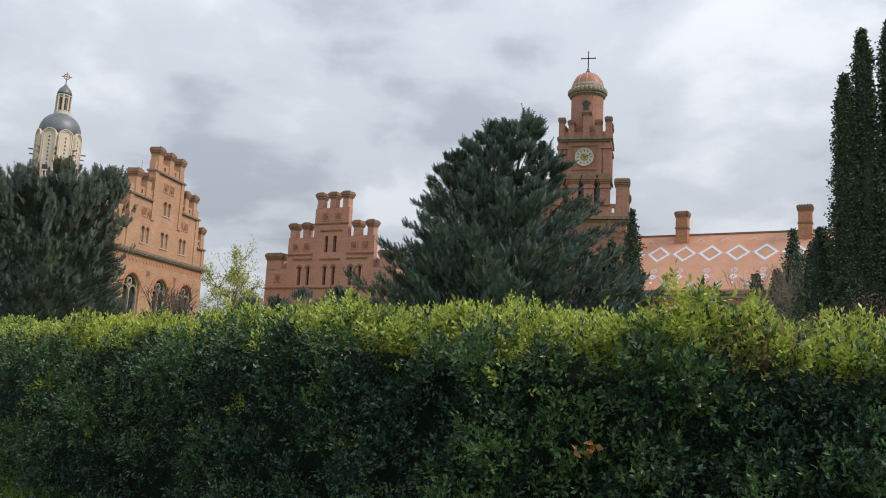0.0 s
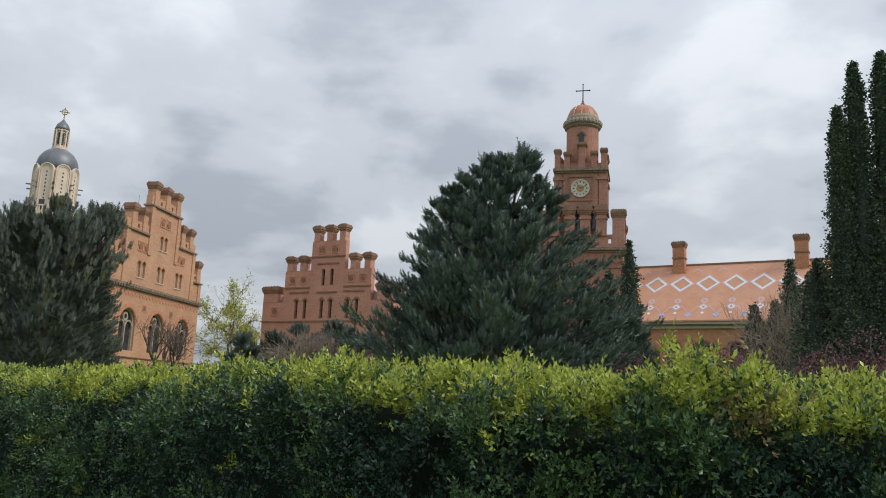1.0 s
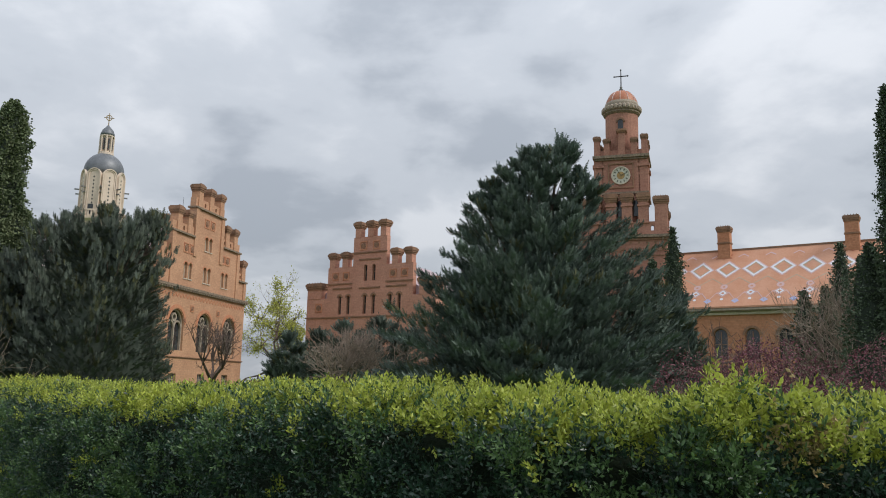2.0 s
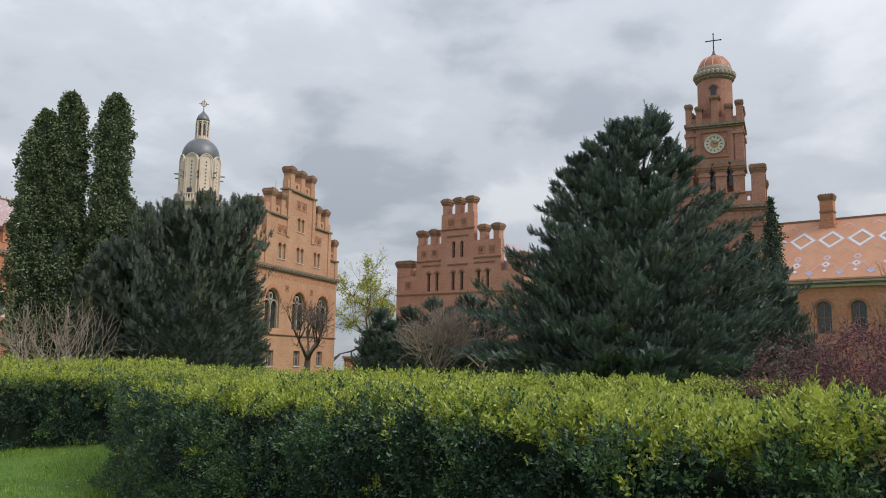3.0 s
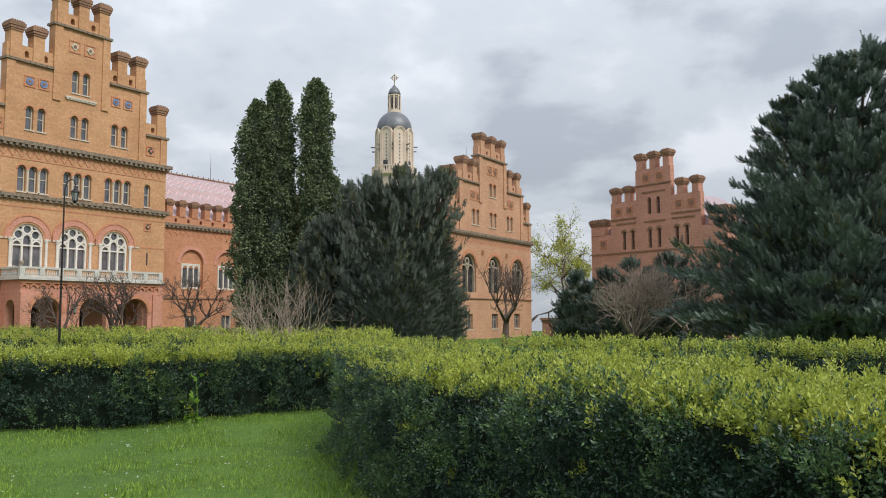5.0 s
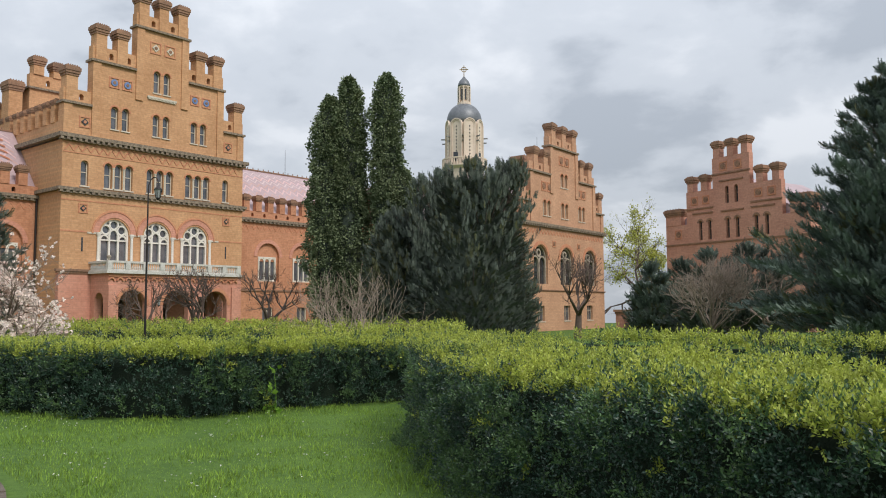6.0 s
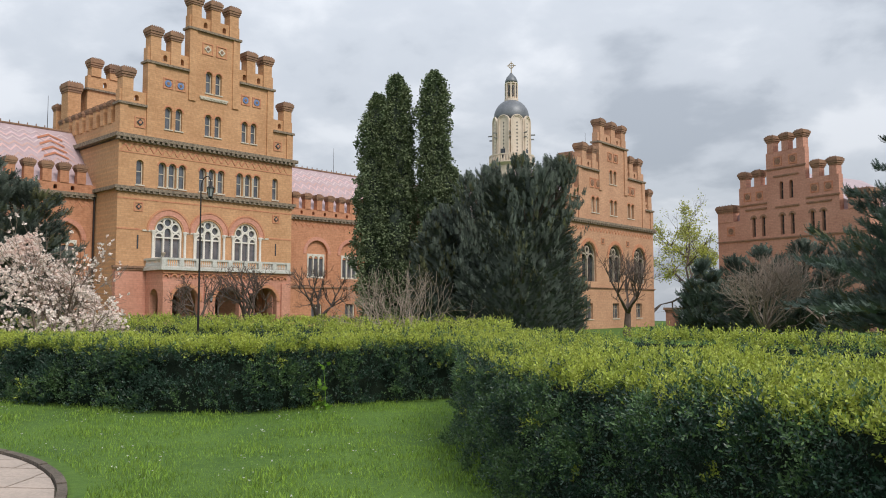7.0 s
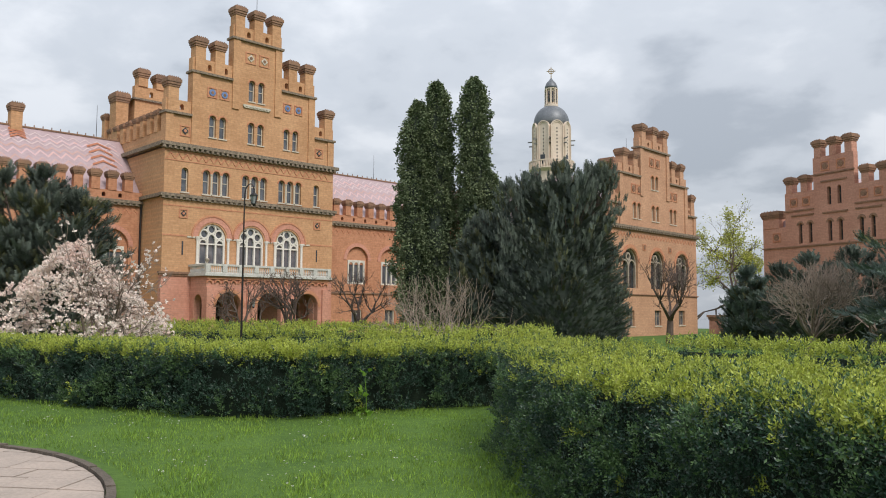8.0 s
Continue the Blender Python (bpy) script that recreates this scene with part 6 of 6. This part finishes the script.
# the great feathery fir
conifer("great spreading fir with feathery upswept boughs", 4.2, 40.0, [(-0.4, 0, 14.2), (1.6, 0, 15.0), (-2.0, 0.2, 12.4), (2.9, 0.3, 13.2), (0.6, -0.6, 13.8)],
        [(0, 6.6), (0.12, 7.2), (0.3, 6.7), (0.5, 5.2), (0.7, 3.5), (0.85, 2.0), (1.0, 0.35)], 660, 58, 0.58, [CEDAR, YEW_TIP], 25, 0.80, 0.5, 0.52, 0.18, "fir_tree", tip_share=0.16)
conifer("lower dark fir beside the great one", 11.2, 42.5, [(0, 0, 8.2), (1.5, 0.3, 7.0), (-1.3, 0, 7.6)],
        [(0, 3.4), (0.2, 3.6), (0.5, 2.4), (0.8, 1.1), (1.0, 0.2)], 220, 34, 0.55, [CEDAR, YEW_TIP], 26, 0.9, 0.75, 0.75, 0.25, "fir_tree", tip_share=0.2)
leafy_column("narrow dark thuja by the clock tower", 17.2, 59.6, [(0, 0, 14.2, ((0, 1.0), (0.4, 0.95), (0.8, 0.6), (1, 0.08)))], 0.15, 3200, THUJA, 27, "thuja_tree")
leafy_column("narrow dark thuja before the clock tower", 14.4, 55.0, [(0, 0, 10.9, ((0, 1.1), (0.4, 1.0), (0.8, 0.55), (1, 0.08)))], 0.15, 3200, THUJA, 28, "thuja_tree")
# tall thujas at the right edge
leafy_column("tall group of columnar thujas", 18.6, 30.2, [(0.0, 0.6, 16.4, ((0, 1.3), (0.4, 0.75), (0.7, 0.48), (0.92, 0.34), (1, 0.08))), (0.95, 0.2, 16.8, ((0, 1.3), (0.4, 0.75), (0.7, 0.5), (0.92, 0.36), (1, 0.08))), (-0.75, 0.7, 14.4, ((0, 1.4), (0.4, 0.75), (0.7, 0.46), (0.92, 0.34), (1, 0.08))), (1.9, -0.6, 15.6, ((0, 1.4), (0.5, 0.9), (0.8, 0.6), (1, 0.1)))], 0.105, 8500, THUJA, 29, "thuja_tree")
leafy_column("short thuja at the foot of the tall group", 17.3, 32.0, [(0, 0, 8.0, ((0, 1.1), (0.5, 1.0), (0.8, 0.7), (1, 0.12)))], 0.105, 4000, THUJA, 30, "thuja_tree")
for i, (x, y, h, r) in enumerate(((22.5, 44.7, 10.4, 0.9), (23.6, 44.6, 9.6, 0.8), (18.6, 41.0, 7.1, 0.75), (19.6, 40.7, 7.3, 0.7), (24.6, 43.6, 8.6, 0.9))):
    tagged(leafy_column("small pointed thuja before the patterned roof", x, y, [(0, 0, h, ((0, r), (0.4, r * 0.95), (0.75, r * 0.65), (1, 0.06)))], 0.13, 2600, THUJA, 31 + i, "thuja_tree"), group="small thujas")
# evergreens between the pavilion and the seminary
conifer("low dark evergreen under the brick gable", -5.6, 54.0, [(-1.5, 0, 5.9), (1.2, 0.2, 6.1), (3.4, 0.3, 5.7), (-3.2, 0, 5.2)],
        [(0, 3.4), (0.3, 3.4), (0.7, 2.3), (1.0, 0.5)], 260, 22, 0.7, [YEW, CEDAR], 41, 0.8, 0.6, 0.7)
conifer("small dark fir with loose outline", -11.6, 58.4, [(0, 0, 5.4), (0.8, 0.2, 4.6)], [(0, 1.9), (0.25, 2.0), (0.6, 1.3), (1.0, 0.15)], 90, 20, 0.7, [CEDAR, YEW_TIP], 42, 0.7, 0.7, 0.7, 0.2, "fir_tree")
# dark yew by the magnolia
conifer("spreading dark yew behind the magnolia", -33.4, 19.4, [(0, 0, 8.4), (1.3, 1.2, 7.6), (-0.9, -1.3, 8.3)], [(0, 3.5), (0.3, 3.8), (0.6, 3.0), (0.85, 1.6), (1.0, 0.2)], 300, 30, 0.62, [YEW, YEW_TIP], 43, 0.8, 0.55, 0.7, 0.2)

# magnolia in flower
mag, msegs = bare_tree("magnolia shrub covered in pale pink blossom", -24.9, 16.2, 5.2, 51, 0.11, 4, 3, 0.62, 0.05, BARK_GREY, 3, 0.35, "magnolia", "shrub", 0.18)
mr = np.random.default_rng(52)
ends = np.array([s[1] for s in msegs])
mu_, ma = mr.uniform(0, 1, 7000) ** 1.2, mr.uniform(0, 2 * math.pi, 7000)
mrad = 3.9 * (1 - mu_) ** 0.85 * mr.uniform(0.55, 1.0, 7000) ** 0.5
mrad *= 1 + 0.5 * lumps(np.cos(ma) * 1.4, np.sin(ma) * 1.4, mu_ * 4, 1.0)
extra = np.column_stack([-0.3 * mu_ + mrad * np.cos(ma), -0.4 * mu_ + mrad * np.sin(ma), 0.35 + mu_ * 4.4])
gap_ = lumps(extra[:, 0], extra[:, 1], extra[:, 2], 1.5) + 0.5 * lumps(extra[:, 0], extra[:, 1], extra[:, 2], 4.0)
extra = extra[(extra[:, 2] > 0.2) & (gap_ > -0.04)]
fl = np.vstack([ends[mr.choice(len(ends), min(len(ends), 600), False)], extra])
v, f, _ = sprigs(fl, np.array([0, 0, 1.0]) + 0.6 * mr.normal(size=fl.shape), 0.04, 5, 0.10, 0.36, mr)
v[:, 2] = np.maximum(v[:, 2], 0.04)
tagged(mesh_of("blossom", v, f, [BLOSSOM], None, mag), kind="stuff")

# bare and budding trees
bare_tree("pollarded dark bare tree before the pavilion", -16.9, 57.4, 6.8, 75, 0.30, 5, 3, 0.55, 0.30, BARK, 1, 0.1, "bare_tree", "tree", 0.26)
bare_tree("pollarded bare tree before the wing", -31.0, 38.9, 5.0, 72, 0.24, 5, 3, 0.55, 0.20, BARK, 1, 0.1, "bare_tree", "tree", 0.28)
bare_tree("pollarded bare tree before the porch", -30.9, 32.6, 5.0, 63, 0.24, 5, 3, 0.55, 0.20, BARK, 1, 0.1, "bare_tree", "tree", 0.28)
bare_tree("small bare tree beside the porch arches", -36.3, 34.0, 4.4, 64, 0.20, 5, 3, 0.55, 0.20, BARK, 1, 0.1, "bare_tree", "tree", 0.28)
bare_tree("grey-brown leafless shrub beside the lawn hedge", -16.2, 25.0, 4.0, 65, 0.045, 3, 2, 0.5, 0.25, BARK_PALE, 15, 0.55, "bare_shrub", "shrub", 0.22, 3)
bare_tree("pale round leafless shrub under the evergreens", -6.2, 44.2, 5.2, 66, 0.13, 4, 4, 0.55, 0.28, BARK_PALE, 3, 0.35, "bare_shrub", "shrub", 0.22, 3)
bare_tree("leafless pale shrub before the patterned roof", 18.3, 35.6, 7.6, 67, 0.09, 4, 3, 0.42, 0.3, BARK_PALE, 6, 0.25, "bare_shrub", "shrub", 0.22, 3)
bare_tree("leafless twiggy shrub beside the small thujas", 15.6, 36.6, 5.2, 68, 0.09, 4, 3, 0.42, 0.28, BARK_GREY, 4, 0.3, "bare_shrub", "shrub", 0.22, 3)
bare_tree("tangled bare climber beneath the gable", -2.8, 50.0, 6.0, 69, 0.10, 4, 3, 0.6, 0.1, BARK_GREY, 3, 0.3, "bare_shrub", "shrub", 0.22, 3)
spr, ssegs = bare_tree("tall tree in first yellow-green leaf", -22.4, 107.4, 17.2, 70, 0.42, 5, 3, 0.62, 0.12, BARK, 1, 0.1, "budding_tree", "tree", 0.25, 4)
sr = np.random.default_rng(71)
se = np.array([s[1] for s in ssegs if s[1][2] > 6])
sp = np.repeat(se, 3, 0) + sr.normal(size=(len(se) * 3, 3)) * 0.28
sp = sp[lumps(sp[:, 0], sp[:, 1], sp[:, 2], 0.35) > -0.15]
v, f = leaf_cards(sp, unit(sr.normal(size=sp.shape)), 0.26, 0.34, sr)
tagged(mesh_of("young_leaves", v, f, [SPRING], None, spr), kind="stuff")

# purple-leaved shrub
for x, y, h, r, sd in ((6.4, 16.4, 3.35, 2.5, 81), (9.2, 15.0, 3.35, 2.4, 82)):
    ps, psegs = bare_tree("low arching shrub with dark purple leaves", x, y, h, sd, 0.05, 4, 3, 0.8, -0.02, BARK, 6, 0.9, "purple_shrub", "shrub", 0.25, 3)
    pr = np.random.default_rng(sd)
    pe = unit(pr.normal(size=(38000, 3)) * [1, 1, 0.8] + [0, 0, 0.45]) * pr.uniform(0.35, 1.0, (38000, 1)) ** 0.6 * [r, r, h * 0.9]
    pe *= (1 + 0.28 * lumps(pe[:, 0] + sd, pe[:, 1], pe[:, 2], 1.1))[:, None]
    pe = pe[pe[:, 2] > 0.15]
    v, f = leaf_cards(pe, unit(pr.normal(size=pe.shape) + [0, 0, -0.3]), 0.055, 0.32, pr)
    tagged(mesh_of("leaves", v, f, [PURPLE], None, ps), kind="stuff")

# ---- lamp post, gate pillars ----
lamp = thing("street_lamp", pose(-20.35, 19.0, GZ), "tall thin iron lamp post with hanging lantern", "lamp")
one("post", IRON, lamp, lambda bm: (stick(bm, (0, 0, 0), (0, 0, 6.35), 0.045, 0.022, 8), lathe(bm, [(0.14, 0), (0.14, 0.15), (0.08, 0.4), (0.05, 0.5)], 0, 0, 10)))
AX = Vector((0.83, 0.55, 0))


def crook(bm):
    last = Vector((0, 0, 6.35))
    for i in range(1, 9):
        a = math.pi * i / 8
        p = AX * (0.16 - 0.16 * math.cos(a)) + Vector((0, 0, 6.35 + 0.40 * math.sin(a * 0.85)))
        stick(bm, last, p, 0.02, 0.018, 6)
        last = p


one("crook", IRON, lamp, crook)
lc = AX * 0.32
one("lantern_cage", IRON, lamp, lambda bm: (lathe(bm, [(0.02, 6.52), (0.04, 6.45), (0.13, 6.36), (0.14, 6.33)], lc.x, lc.y, 8), lathe(bm, [(0.07, 6.06), (0.07, 6.03), (0.02, 5.97)], lc.x, lc.y, 8), [stick(bm, (lc.x + 0.075 * math.cos(q), lc.y + 0.075 * math.sin(q), 6.05), (lc.x + 0.125 * math.cos(q), lc.y + 0.125 * math.sin(q), 6.34), 0.009, 0.009, 4) for q in [math.pi / 3 * k for k in range(6)]]))
one("lantern_glass", LAMPGLASS, lamp, lambda bm: lathe(bm, [(0.065, 6.06), (0.115, 6.33)], lc.x, lc.y, 6))


def gate_pillar(x, y, h):
    g = thing("gate_pillar", pose(x, y, GZ, 0, 0, 12), "low brick gate pillar with flat cap", "pillar", "gate pillars")
    one("shaft", BRICK_D, g, lambda bm: box(bm, -0.75, 0.75, -0.5, 0.5, -0.1, h - 0.5))
    one("cap", CAP, g, lambda bm: (box(bm, -0.85, 0.85, -0.6, 0.6, h - 0.5, h - 0.25), box(bm, -1.0, 1.0, -0.75, 0.75, h - 0.25, h)))


gate_pillar(-20.6, 87.5, 2.0)
gate_pillar(-18.0, 88.0, 1.6)
